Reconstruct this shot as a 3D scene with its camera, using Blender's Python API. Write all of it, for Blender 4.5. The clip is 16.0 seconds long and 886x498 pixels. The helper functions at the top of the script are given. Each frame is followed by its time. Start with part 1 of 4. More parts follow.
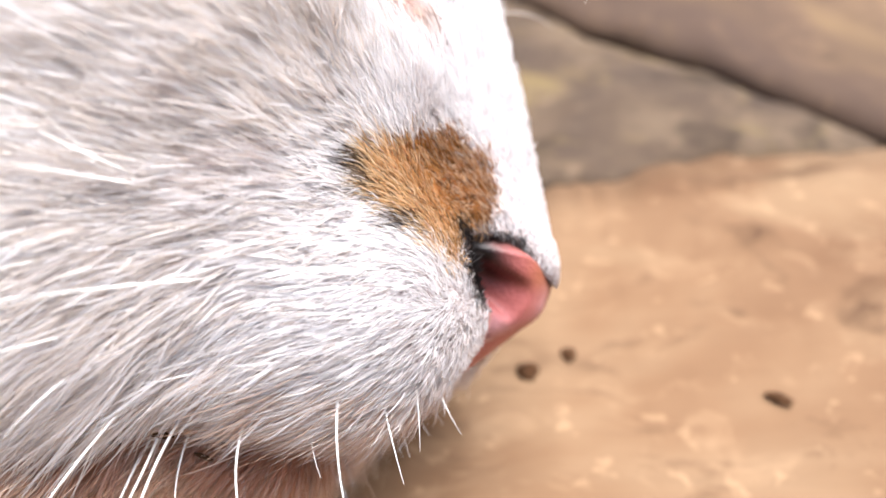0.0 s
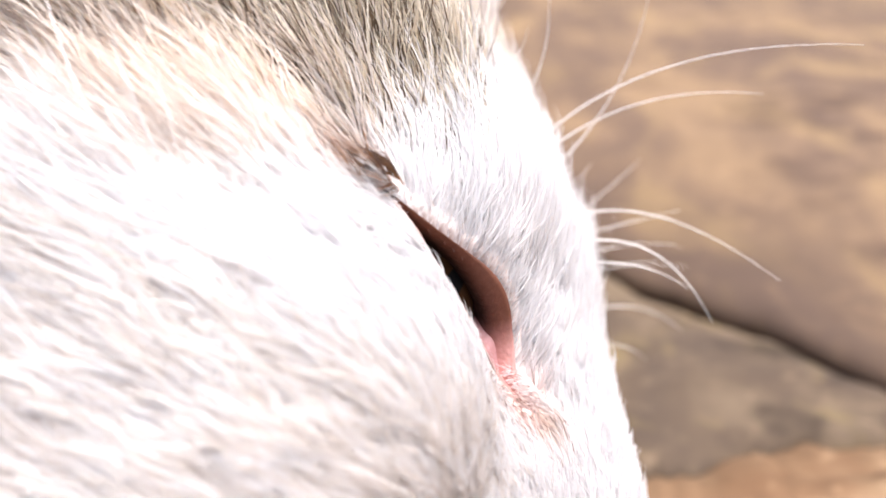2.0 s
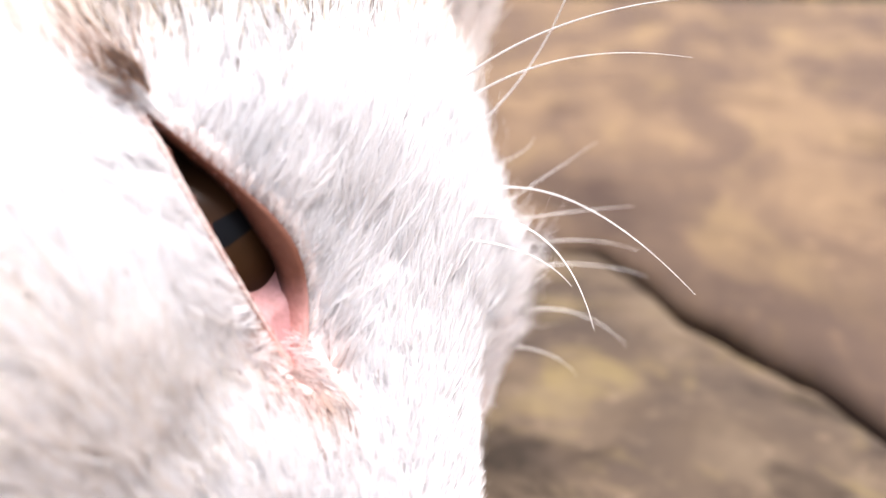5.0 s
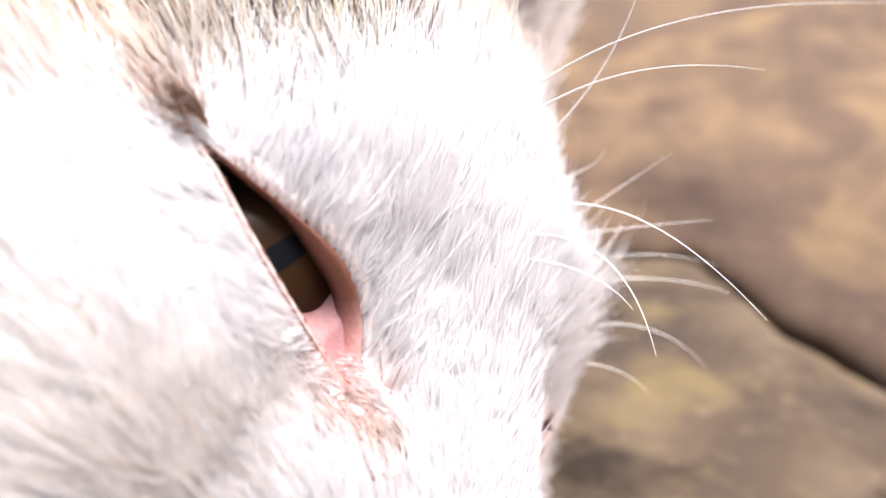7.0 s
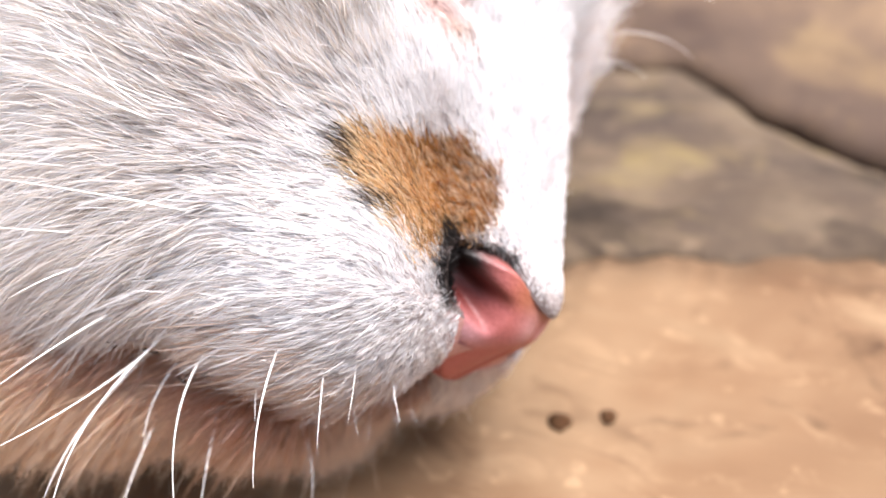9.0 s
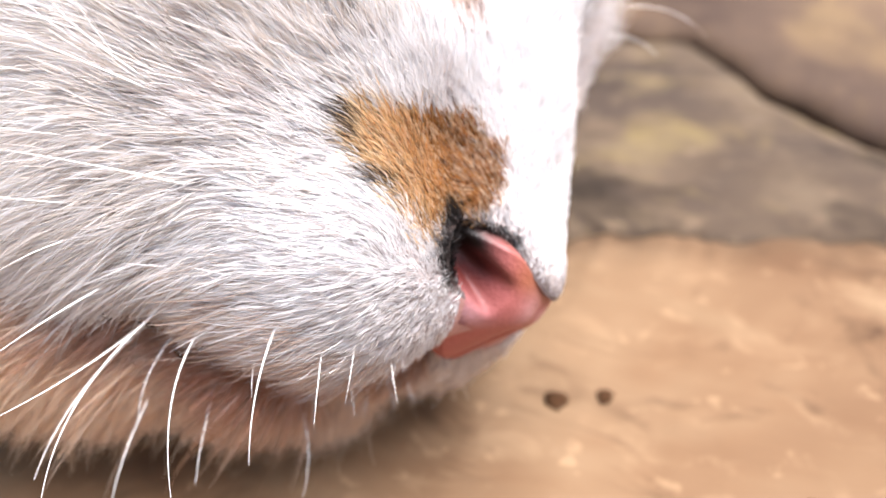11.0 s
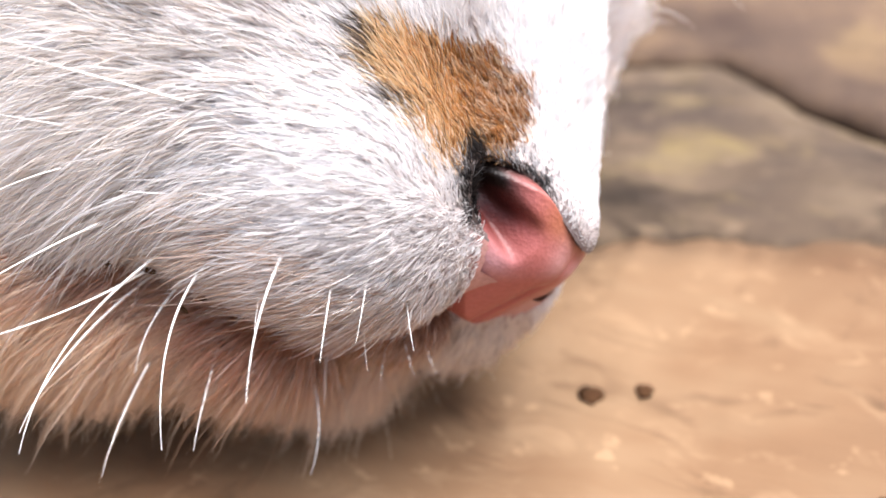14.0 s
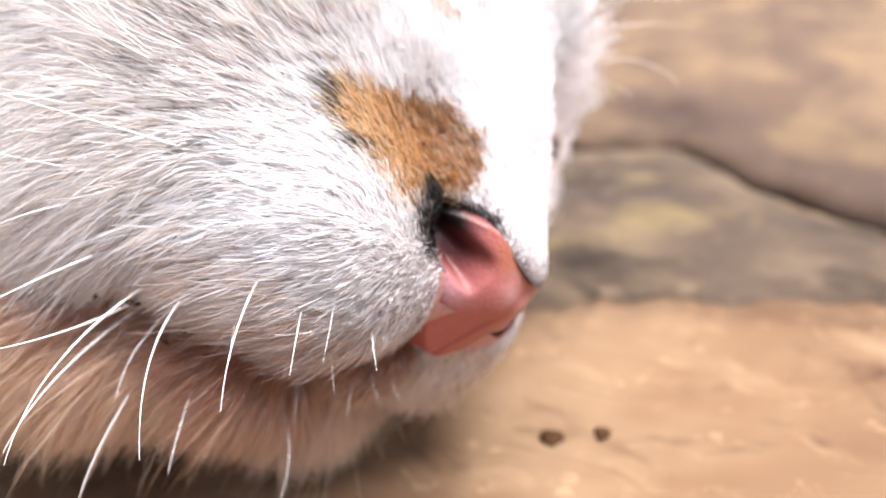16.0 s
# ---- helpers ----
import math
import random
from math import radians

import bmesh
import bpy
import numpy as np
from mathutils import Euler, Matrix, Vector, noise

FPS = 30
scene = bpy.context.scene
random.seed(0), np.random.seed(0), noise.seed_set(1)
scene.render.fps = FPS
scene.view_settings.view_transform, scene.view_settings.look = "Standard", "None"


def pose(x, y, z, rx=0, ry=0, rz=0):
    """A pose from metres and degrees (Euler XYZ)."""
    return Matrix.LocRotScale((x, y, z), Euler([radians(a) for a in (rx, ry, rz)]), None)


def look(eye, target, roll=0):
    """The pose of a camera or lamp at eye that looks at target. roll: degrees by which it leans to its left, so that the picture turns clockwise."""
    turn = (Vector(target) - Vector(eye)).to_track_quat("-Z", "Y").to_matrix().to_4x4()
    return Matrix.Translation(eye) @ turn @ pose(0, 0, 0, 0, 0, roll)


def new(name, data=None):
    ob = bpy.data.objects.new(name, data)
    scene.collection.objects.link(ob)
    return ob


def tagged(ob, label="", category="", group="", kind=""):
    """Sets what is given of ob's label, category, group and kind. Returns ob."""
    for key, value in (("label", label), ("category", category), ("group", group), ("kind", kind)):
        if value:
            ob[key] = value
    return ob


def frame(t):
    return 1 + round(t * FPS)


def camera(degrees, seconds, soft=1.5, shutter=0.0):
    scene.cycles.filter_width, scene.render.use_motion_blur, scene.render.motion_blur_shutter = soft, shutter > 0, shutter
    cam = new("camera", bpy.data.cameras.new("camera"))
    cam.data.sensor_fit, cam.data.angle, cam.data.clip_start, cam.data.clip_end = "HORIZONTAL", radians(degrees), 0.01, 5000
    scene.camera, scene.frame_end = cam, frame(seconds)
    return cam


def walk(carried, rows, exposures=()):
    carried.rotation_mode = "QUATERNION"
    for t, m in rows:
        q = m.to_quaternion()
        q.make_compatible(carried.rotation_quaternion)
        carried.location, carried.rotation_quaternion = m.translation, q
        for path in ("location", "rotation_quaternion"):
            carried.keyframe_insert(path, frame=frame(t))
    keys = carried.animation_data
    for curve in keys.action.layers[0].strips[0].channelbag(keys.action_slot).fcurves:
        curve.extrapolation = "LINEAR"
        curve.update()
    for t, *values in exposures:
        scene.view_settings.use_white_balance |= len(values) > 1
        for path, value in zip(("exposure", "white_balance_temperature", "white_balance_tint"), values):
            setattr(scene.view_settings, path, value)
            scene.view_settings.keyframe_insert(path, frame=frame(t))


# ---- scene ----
from mathutils.kdtree import KDTree

cam = camera(64.5, 16.0)
cam.data.dof.use_dof = True
cam.data.dof.focus_distance = 0.0612
cam.data.dof.aperture_fstop = 15.5
# seconds, eye, target, roll
PATH = [
    (0, (0.00349, 0.00469, 0.08770), (-0.00052, 0.04901, 0.04746), -4.73),
    (0.5, (0.00377, 0.01113, 0.09004), (-0.00001, 0.05810, 0.05291), -3.69),
    (1, (-0.00231, 0.01767, 0.09417), (-0.00588, 0.06707, 0.06032), -3.65),
    (1.5, (-0.00433, 0.01918, 0.09563), (-0.00755, 0.06952, 0.06315), -3.80),
    (2, (-0.00629, 0.02132, 0.10273), (-0.01140, 0.07424, 0.07493), -4.07),
    (2.5, (-0.00600, 0.02069, 0.10325), (-0.01131, 0.07395, 0.07615), -3.82),
    (3, (-0.00142, 0.02733, 0.10333), (-0.00875, 0.08121, 0.07796), -3.95),
    (3.5, (0.00827, 0.03230, 0.09991), (0.00022, 0.08649, 0.07544), -1.40),
    (4, (0.01231, 0.03228, 0.09164), (0.00202, 0.08481, 0.06451), -0.07),
    (6.5, (0.02385, 0.03251, 0.09689), (0.00170, 0.08191, 0.07102), -4.87),
    (7, (0.02144, 0.03476, 0.09523), (-0.00210, 0.08296, 0.06836), -5.18),
    (7.5, (0.02246, 0.02569, 0.08935), (-0.00183, 0.07314, 0.06179), -8.27),
    (8, (0.02765, 0.01199, 0.08642), (0.00377, 0.05764, 0.05566), -7.22),
    (8.5, (0.02611, 0.00259, 0.08237), (0.00407, 0.04761, 0.04938), -5.87),
    (11, (0.02405, 0.00422, 0.08263), (0.00382, 0.04716, 0.04593), -3.54),
    (11.5, (0.02343, 0.00426, 0.08275), (0.00345, 0.04777, 0.04659), -3.13),
    (12, (0.02426, 0.00397, 0.08253), (0.00426, 0.04759, 0.04652), -3.15),
    (12.5, (0.02857, 0.00319, 0.07810), (0.00715, 0.04682, 0.04292), -3.63),
    (13, (0.02941, 0.00465, 0.07506), (0.00771, 0.04759, 0.03921), -4.21),
    (13.5, (0.03085, 0.00292, 0.06992), (0.00894, 0.04761, 0.03642), -3.93),
    (14, (0.02534, 0.00205, 0.06967), (0.00155, 0.04696, 0.03777), -4.94),
    (14.5, (0.02346, 0.00087, 0.07003), (-0.00120, 0.04667, 0.04014), -3.54),
    (15, (0.03075, -0.00482, 0.07037), (0.00638, 0.04287, 0.04332), -3.63),
    (15.5, (0.03272, -0.00464, 0.07000), (0.00769, 0.04278, 0.04307), -3.90),
    (16, (0.03070, -0.00524, 0.06795), (0.00734, 0.04394, 0.04274), -3.98),
]
# the camera's automatic exposure: a little darker on the brow, brighter towards the end
EXPOSURE = [(0, 1.10), (1.5, 1.09), (3, 0.99), (4, 1.05), (7, 1.05), (8, 1.11), (13, 1.12), (16, 1.20)]
walk(cam, [(t, look(eye, target, roll)) for t, eye, target, roll in PATH], EXPOSURE)

# ---- light: bright, lightly overcast day ----
world = bpy.data.worlds.new("sky")
scene.world = world
world.use_nodes = True
sky = world.node_tree.nodes.new("ShaderNodeTexSky")
sky.sky_type, sky.sun_disc = "NISHITA", False
SUN_UP, SUN_AROUND = 75.0, 78.0
sky.air_density, sky.dust_density, sky.ozone_density = 0.95, 5.0, 0.4
sky.sun_elevation, sky.sun_rotation = radians(SUN_UP), radians(SUN_AROUND)
world.node_tree.nodes["Background"].inputs["Strength"].default_value = 0.125
world.node_tree.links.new(sky.outputs["Color"], world.node_tree.nodes["Background"].inputs["Color"])
sun = new("sun", bpy.data.lights.new("sun", "SUN"))
sun.data.energy, sun.data.angle, sun.data.color = 3.8, radians(46), (1.0, 0.99, 1.045)
a, b = radians(SUN_AROUND), radians(SUN_UP)
sun.matrix_world = look((math.sin(a) * math.cos(b), math.cos(a) * math.cos(b), math.sin(b)), (0, 0, 0))

# ---- scale and the lie of the head ----
UNIT = 0.0078                       # metres for one head unit
NOSE = np.array((1.2, 7.7, 4.2))    # tip of the nose over the boards, in head units
LEFT = np.array((0.17, 0.702, -0.692))
LEFT = LEFT / np.linalg.norm(LEFT)
AHEAD = np.array((0.863, -0.445, -0.239))
AHEAD = AHEAD - (AHEAD @ LEFT) * LEFT
AHEAD = AHEAD / np.linalg.norm(AHEAD)
UPWARD = np.cross(AHEAD, LEFT)
TURN = np.array((AHEAD, LEFT, UPWARD)).T          # head axes as columns
HEAD = Matrix.LocRotScale(Vector(NOSE * UNIT), Matrix(TURN.tolist()).to_quaternion(), Vector((UNIT,) * 3))
GRAVITY = TURN.T @ np.array((0, 0, -1.0))         # down, in head axes


# ---- materials ----
def material(name, rough=0.6, **inputs):
    m = bpy.data.materials.new(name)
    m.use_nodes = True
    shader = m.node_tree.nodes["Principled BSDF"]
    shader.inputs["Roughness"].default_value = rough
    for key, value in inputs.items():
        shader.inputs[key.replace("_", " ")].default_value = value
    return m, m.node_tree, shader


def node(tree, kind, **values):
    n = tree.nodes.new(kind)
    for key, value in values.items():
        if key in ("operation", "blend_type", "data_type", "attribute_name", "noise_dimensions", "feature"):
            setattr(n, key, value)
        else:
            n.inputs[key.replace("_", " ")].default_value = value
    return n


def ramp(tree, source, stops):
    r = tree.nodes.new("ShaderNodeValToRGB")
    while len(r.color_ramp.elements) < len(stops):
        r.color_ramp.elements.new(0.5)
    for e, (at, colour) in zip(r.color_ramp.elements, stops):
        e.position, e.color = at, (*colour, 1)
    tree.links.new(source, r.inputs["Fac"])
    return r.outputs["Color"]


def noise_of(tree, scale, detail=4.0, stretch=(1, 1, 1), rough=0.55, warp=0.0):
    coord = tree.nodes.new("ShaderNodeTexCoord")
    mapping = tree.nodes.new("ShaderNodeMapping")
    mapping.inputs["Scale"].default_value = stretch
    tree.links.new(coord.outputs["Object"], mapping.inputs["Vector"])
    n = tree.nodes.new("ShaderNodeTexNoise")
    n.inputs["Scale"].default_value, n.inputs["Detail"].default_value, n.inputs["Roughness"].default_value = scale, detail, rough
    n.inputs["Distortion"].default_value = warp
    tree.links.new(mapping.outputs["Vector"], n.inputs["Vector"])
    return n.outputs["Fac"]


def mixed(tree, factor, one, two, kind="MIX"):
    m = tree.nodes.new("ShaderNodeMix")
    m.data_type, m.blend_type = "RGBA", kind
    for slot, value in ((0, factor), (6, one), (7, two)):
        if isinstance(value, bpy.types.NodeSocket):
            tree.links.new(value, m.inputs[slot])
        elif slot == 0:
            m.inputs[slot].default_value = value
        else:
            m.inputs[slot].default_value = (*value, 1)
    return m.outputs[2]


def bump(tree, shader, height, strength=0.3, distance=0.001):
    b = tree.nodes.new("ShaderNodeBump")
    b.inputs["Strength"].default_value, b.inputs["Distance"].default_value = strength, distance
    tree.links.new(height, b.inputs["Height"])
    tree.links.new(b.outputs["Normal"], shader.inputs["Normal"])


def wood(name, dark, mid, light, grey, moss, scale=1.0, wide_scale=1.0, flakes=0.55, run=(0.7, 1, 1)):
    """Worn wood: long grain, broad tone changes, pale flakes and scuffs, dark stains and dull mossy streaks."""
    m, tree, shader = material(name, 0.8, Specular_IOR_Level=0.18)
    grain = noise_of(tree, 75 * scale, 8, (0.16, 1, 1), 0.65, 0.6)
    broad = noise_of(tree, 17 * wide_scale, 4, run, 0.55, 0.5)
    blotch = noise_of(tree, 130 * scale, 5, run, 0.6, 0.8)
    chip = noise_of(tree, 230 * scale, 3, (0.8, 1, 1), 0.5, 0.2)
    stain = noise_of(tree, 44 * scale, 5, (0.6, 1, 1), 0.62, 1.5)
    green = noise_of(tree, 28 * wide_scale, 4, run, 0.6, 0.6)
    fine = ramp(tree, grain, ((0.30, dark), (0.5, mid), (0.70, light)))
    wide = ramp(tree, broad, ((0.36, grey), (0.48, mid), (0.60, light)))
    c = mixed(tree, 0.80, fine, wide)
    streak = ramp(tree, green, ((0.54, (0, 0, 0)), (0.66, (1, 1, 1))))
    c = mixed(tree, mixed(tree, 0.75, (0, 0, 0), streak), c, moss)
    scuff = ramp(tree, blotch, ((0.54, (0, 0, 0)), (0.66, (1, 1, 1))))
    c = mixed(tree, mixed(tree, flakes, (0, 0, 0), scuff), c, tuple(min(v * 1.5, 0.9) for v in light))
    flake = ramp(tree, chip, ((0.63, (0, 0, 0)), (0.68, (1, 1, 1))))
    c = mixed(tree, mixed(tree, flakes, (0, 0, 0), flake), c, tuple(min(v * 2.0, 0.9) for v in light))
    spot = ramp(tree, stain, ((0.30, (1, 1, 1)), (0.44, (0, 0, 0))))
    c = mixed(tree, spot, c, dark)
    # the coat attribute mixes in a darker grey
    edge_dark = node(tree, "ShaderNodeAttribute", attribute_name="coat")
    c = mixed(tree, edge_dark.outputs["Color"], c, tuple(0.60 * v for v in grey))
    tree.links.new(c, shader.inputs["Base Color"])
    bump(tree, shader, grain, 0.6, 0.0008)
    return m


M_NEAR = wood("tan_wood", (0.075, 0.040, 0.020), (0.172, 0.100, 0.053), (0.245, 0.162, 0.094), (0.122, 0.064, 0.032), (0.222, 0.145, 0.082), 1.0, 1.0, 0.22)
M_WEDGE = wood("weathered_wood", (0.024, 0.016, 0.010), (0.076, 0.052, 0.034), (0.132, 0.094, 0.060), (0.050, 0.035, 0.026), (0.165, 0.120, 0.052), 1.0, 1.8, 0.25)
M_FAR = wood("reddish_wood", (0.052, 0.030, 0.020), (0.114, 0.072, 0.045), (0.188, 0.120, 0.066), (0.086, 0.054, 0.038), (0.214, 0.140, 0.068), 0.5, 0.8, 0.25, (1.3, 0.6, 1))


def coat(name, gloss=0.05, through_light=0.60):
    """Hair: the colour of each hair lies on the mesh as its coat."""
    m = bpy.data.materials.new(name)
    m.use_nodes = True
    tree = m.node_tree
    tree.nodes.remove(tree.nodes["Principled BSDF"])
    colour = node(tree, "ShaderNodeAttribute")
    colour.attribute_name = "coat"
    geo = tree.nodes.new("ShaderNodeNewGeometry")
    vary = ramp(tree, geo.outputs["Random Per Island"], ((0, (0.86, 0.84, 0.83)), (1, (1, 1, 1))))
    c = mixed(tree, 1.0, colour.outputs["Color"], vary, "MULTIPLY")
    diffuse, thin, shine = (tree.nodes.new(k) for k in ("ShaderNodeBsdfDiffuse", "ShaderNodeBsdfTranslucent", "ShaderNodeBsdfGlossy"))
    shine.inputs["Roughness"].default_value = 0.4
    for s in (diffuse, thin):
        tree.links.new(c, s.inputs["Color"])
    shine.inputs["Color"].default_value = (0.9, 0.9, 0.9, 1)
    m1, m2 = tree.nodes.new("ShaderNodeMixShader"), tree.nodes.new("ShaderNodeMixShader")
    m1.inputs[0].default_value, m2.inputs[0].default_value = through_light, gloss
    tree.links.new(diffuse.outputs[0], m1.inputs[1])
    tree.links.new(thin.outputs[0], m1.inputs[2])
    tree.links.new(m1.outputs[0], m2.inputs[1])
    tree.links.new(shine.outputs[0], m2.inputs[2])
    tree.links.new(m2.outputs[0], tree.nodes["Material Output"].inputs["Surface"])
    return m


M_FUR = coat("fur")
M_EAR = coat("ear_skin", 0.03, 0.65)


def toned(name, rough, attribute="coat", bumps=14.0):
    m, tree, shader = material(name, rough)
    colour = node(tree, "ShaderNodeAttribute")
    colour.attribute_name = attribute
    n = noise_of(tree, bumps, 3)
    if name == "nose_leather":
        cells = tree.nodes.new("ShaderNodeTexVoronoi")
        cells.inputs["Scale"].default_value = 22.0
        tree.links.new(tree.nodes["Texture Coordinate"].outputs["Object"], cells.inputs["Vector"])
        n2 = cells.outputs["Distance"]
    c = mixed(tree, 1.0, colour.outputs["Color"], ramp(tree, n, ((0.3, (0.82, 0.78, 0.76)), (0.7, (1, 1, 1)))), "MULTIPLY")
    tree.links.new(c, shader.inputs["Base Color"])
    bump(tree, shader, n2 if name == "nose_leather" else n, 0.16 if name == "nose_leather" else 0.35, 0.0003)
    return m


M_SKIN = toned("skin", 0.6)
M_PAD = toned("nose_leather", 0.42, bumps=16.0)
M_PAD.node_tree.nodes["Principled BSDF"].inputs["Specular IOR Level"].default_value = 0.32
M_LID = toned("lid_skin", 0.55)
M_LID.node_tree.nodes["Principled BSDF"].inputs["Specular IOR Level"].default_value = 0.25


M_WHISKER = material("whisker", 0.35, Base_Color=(0.86, 0.84, 0.80, 1))[0]


def eyeball_material():
    """Amber iris, its colour darkened for the shade of the lids, with a narrow upright pupil; the local z axis looks
    out of the eye.
    """
    m, tree, shader = material("eye", 0.28, Specular_IOR_Level=0.10)
    coord = tree.nodes.new("ShaderNodeTexCoord")
    parts = tree.nodes.new("ShaderNodeSeparateXYZ")
    tree.links.new(coord.outputs["Object"], parts.inputs[0])
    out, across, along = parts.outputs[2], parts.outputs[0], parts.outputs[1]

    def maths(kind, one, two=0.0):
        n = tree.nodes.new("ShaderNodeMath")
        n.operation = kind
        for slot, value in ((0, one), (1, two)):
            if isinstance(value, bpy.types.NodeSocket):
                tree.links.new(value, n.inputs[slot])
            else:
                n.inputs[slot].default_value = value
        return n.outputs[0]

    x2, y2 = maths("POWER", maths("ABSOLUTE", across), 2.0), maths("POWER", maths("ABSOLUTE", along), 2.0)
    r = maths("SQRT", maths("ADD", x2, y2))
    streak = noise_of(tree, 7.0, 4)
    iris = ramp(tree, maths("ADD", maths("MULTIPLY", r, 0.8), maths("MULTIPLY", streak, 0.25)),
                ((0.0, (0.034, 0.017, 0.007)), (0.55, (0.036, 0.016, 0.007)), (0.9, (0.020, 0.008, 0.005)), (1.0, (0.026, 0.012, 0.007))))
    slit = maths("ADD", maths("MULTIPLY", x2, 55.0), maths("MULTIPLY", y2, 1.6))
    pupil = maths("LESS_THAN", slit, 1.0)
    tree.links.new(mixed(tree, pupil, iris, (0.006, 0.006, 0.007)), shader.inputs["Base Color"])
    return m


M_EYE = eyeball_material()


def plain(name, colour, rough=0.7, scale=300.0):
    m, tree, shader = material(name, rough)
    n = noise_of(tree, scale, 4)
    tree.links.new(ramp(tree, n, ((0.3, tuple(v * 0.6 for v in colour)), (0.7, tuple(min(1, v * 1.3) for v in colour)))), shader.inputs["Base Color"])
    return m


M_DIRT = plain("dark_dirt", (0.055, 0.027, 0.013), 0.95, 900)
M_DIRT.node_tree.nodes["Principled BSDF"].inputs["Specular IOR Level"].default_value = 0.05
M_EARTH = plain("earth", (0.020, 0.028, 0.010), 0.95, 6)
M_EARTH.node_tree.nodes["Principled BSDF"].inputs["Specular IOR Level"].default_value = 0.05


def leaf_material():
    m, tree, shader = material("leaf", 0.7, Specular_IOR_Level=0.12)
    geo = tree.nodes.new("ShaderNodeNewGeometry")
    tree.links.new(ramp(tree, geo.outputs["Random Per Island"], ((0, (0.006, 0.011, 0.003)), (0.5, (0.016, 0.034, 0.007)), (0.85, (0.05, 0.075, 0.014)), (1, (0.14, 0.09, 0.03)))), shader.inputs["Base Color"])
    return m


M_LEAF = leaf_material()


# ---- small helpers for meshes ----
def mesh_of(name, verts, faces, mat, smooth=True):
    me = bpy.data.meshes.new(name)
    me.from_pydata([tuple(map(float, v)) for v in verts], [], [tuple(map(int, f)) for f in faces])
    me.materials.append(mat)
    if smooth:
        me.polygons.foreach_set("use_smooth", np.ones(len(me.polygons), bool))
    me.update()
    return me


def big_mesh(name, verts, loops, sides, mat, smooth=True):
    """A mesh of faces that all have the same number of sides, straight from arrays."""
    me = bpy.data.meshes.new(name)
    count = len(loops) // sides
    me.vertices.add(len(verts))
    me.loops.add(len(loops))
    me.polygons.add(count)
    me.vertices.foreach_set("co", np.ascontiguousarray(verts, np.float32).ravel())
    me.loops.foreach_set("vertex_index", np.ascontiguousarray(loops, np.int32))
    me.polygons.foreach_set("loop_start", np.arange(0, len(loops), sides, dtype=np.int32))
    me.polygons.foreach_set("use_smooth", np.full(count, smooth))
    me.materials.append(mat)
    me.update(calc_edges=True)
    return me


def paint(me, colours):
    layer = me.color_attributes.new("coat", "FLOAT_COLOR", "POINT")
    layer.data.foreach_set("color", np.ascontiguousarray(np.c_[colours, np.ones(len(colours))], np.float32).ravel())


def sheet(nu, nv, wrap=False):
    """Quads of a grid of nu x nv points (wrap: closed in the second direction)."""
    i, j = np.meshgrid(np.arange(nu - 1), np.arange(nv if wrap else nv - 1), indexing="ij")
    k = (j + 1) % nv
    return np.stack([i * nv + j, (i + 1) * nv + j, (i + 1) * nv + k, i * nv + k], -1).reshape(-1, 4)


def ripple(p, seed=0, octaves=3):
    """Smooth noise from -1 to 1 for many points at once."""
    rng = np.random.default_rng(seed)
    total, size, reach = 0.0, 1.0, 0.0
    for _ in range(octaves):
        for _ in range(4):
            way = rng.normal(size=3)
            total = total + size * np.sin(p @ way * 1.6 + rng.uniform(0, 6.28) + 1.3 * np.sin(p @ rng.normal(size=3) + rng.uniform(0, 6.28)))
            reach += size * 0.6
        p, size = p * 2.1, size * 0.55
    return np.clip(total / reach, -1, 1)


def part(name, me, parent, label="", m=None, kind=""):
    ob = new(name, me)
    ob.parent = parent
    if m is not None:
        ob.matrix_basis = m
    return tagged(ob, label, kind=kind)


# ---- the cat's head as a smooth solid, in head units: f forward, l to its left, u up, from the tip of the nose ----
EYE_MID = np.array((-4.0, -2.95, 2.95))
EYE_ALONG = np.array((-1.85, -2.25, 1.2)) / np.linalg.norm((-1.85, -2.25, 1.2))
EYE_OUT = np.array((0.80, -0.57, 0.20))
EYE_OUT = EYE_OUT - (EYE_OUT @ EYE_ALONG) * EYE_ALONG
EYE_OUT = EYE_OUT / np.linalg.norm(EYE_OUT)
EYE_UP = np.cross(EYE_OUT, EYE_ALONG)
EYE_UP = EYE_UP if EYE_UP[2] > 0 else -EYE_UP


def ellipsoid(p, c, r):
    q = (p - np.array(c)) / np.array(r)
    k0 = np.linalg.norm(q, axis=-1)
    k1 = np.linalg.norm(q / np.array(r), axis=-1) + 1e-9
    return k0 * (k0 - 1.0) / k1


def cone(p, a, b, ra, rb):
    a, b = np.array(a, float), np.array(b, float)
    ab = b - a
    s = np.clip((p - a) @ ab / (ab @ ab), 0, 1)
    return np.linalg.norm(p - a - s[..., None] * ab, axis=-1) - (ra + (rb - ra) * s)


def blend(a, b, k):
    h = np.clip(0.5 + 0.5 * (b - a) / k, 0, 1)
    return b * (1 - h) + a * h - k * h * (1 - h)


def mirrored(p):
    q = np.array(p, float)
    q[..., 1] = -np.abs(q[..., 1])
    return q


FAR_SHIFT = np.array((0.60, -0.26, -0.86))      # how much lower and further in the left eye sits


def eye_frame(p):
    """Points as seen from the middle of the eye on their side, the left side mirrored."""
    return mirrored(p) - EYE_MID - np.where(np.asarray(p)[..., 1:2] > 0, FAR_SHIFT, 0.0)


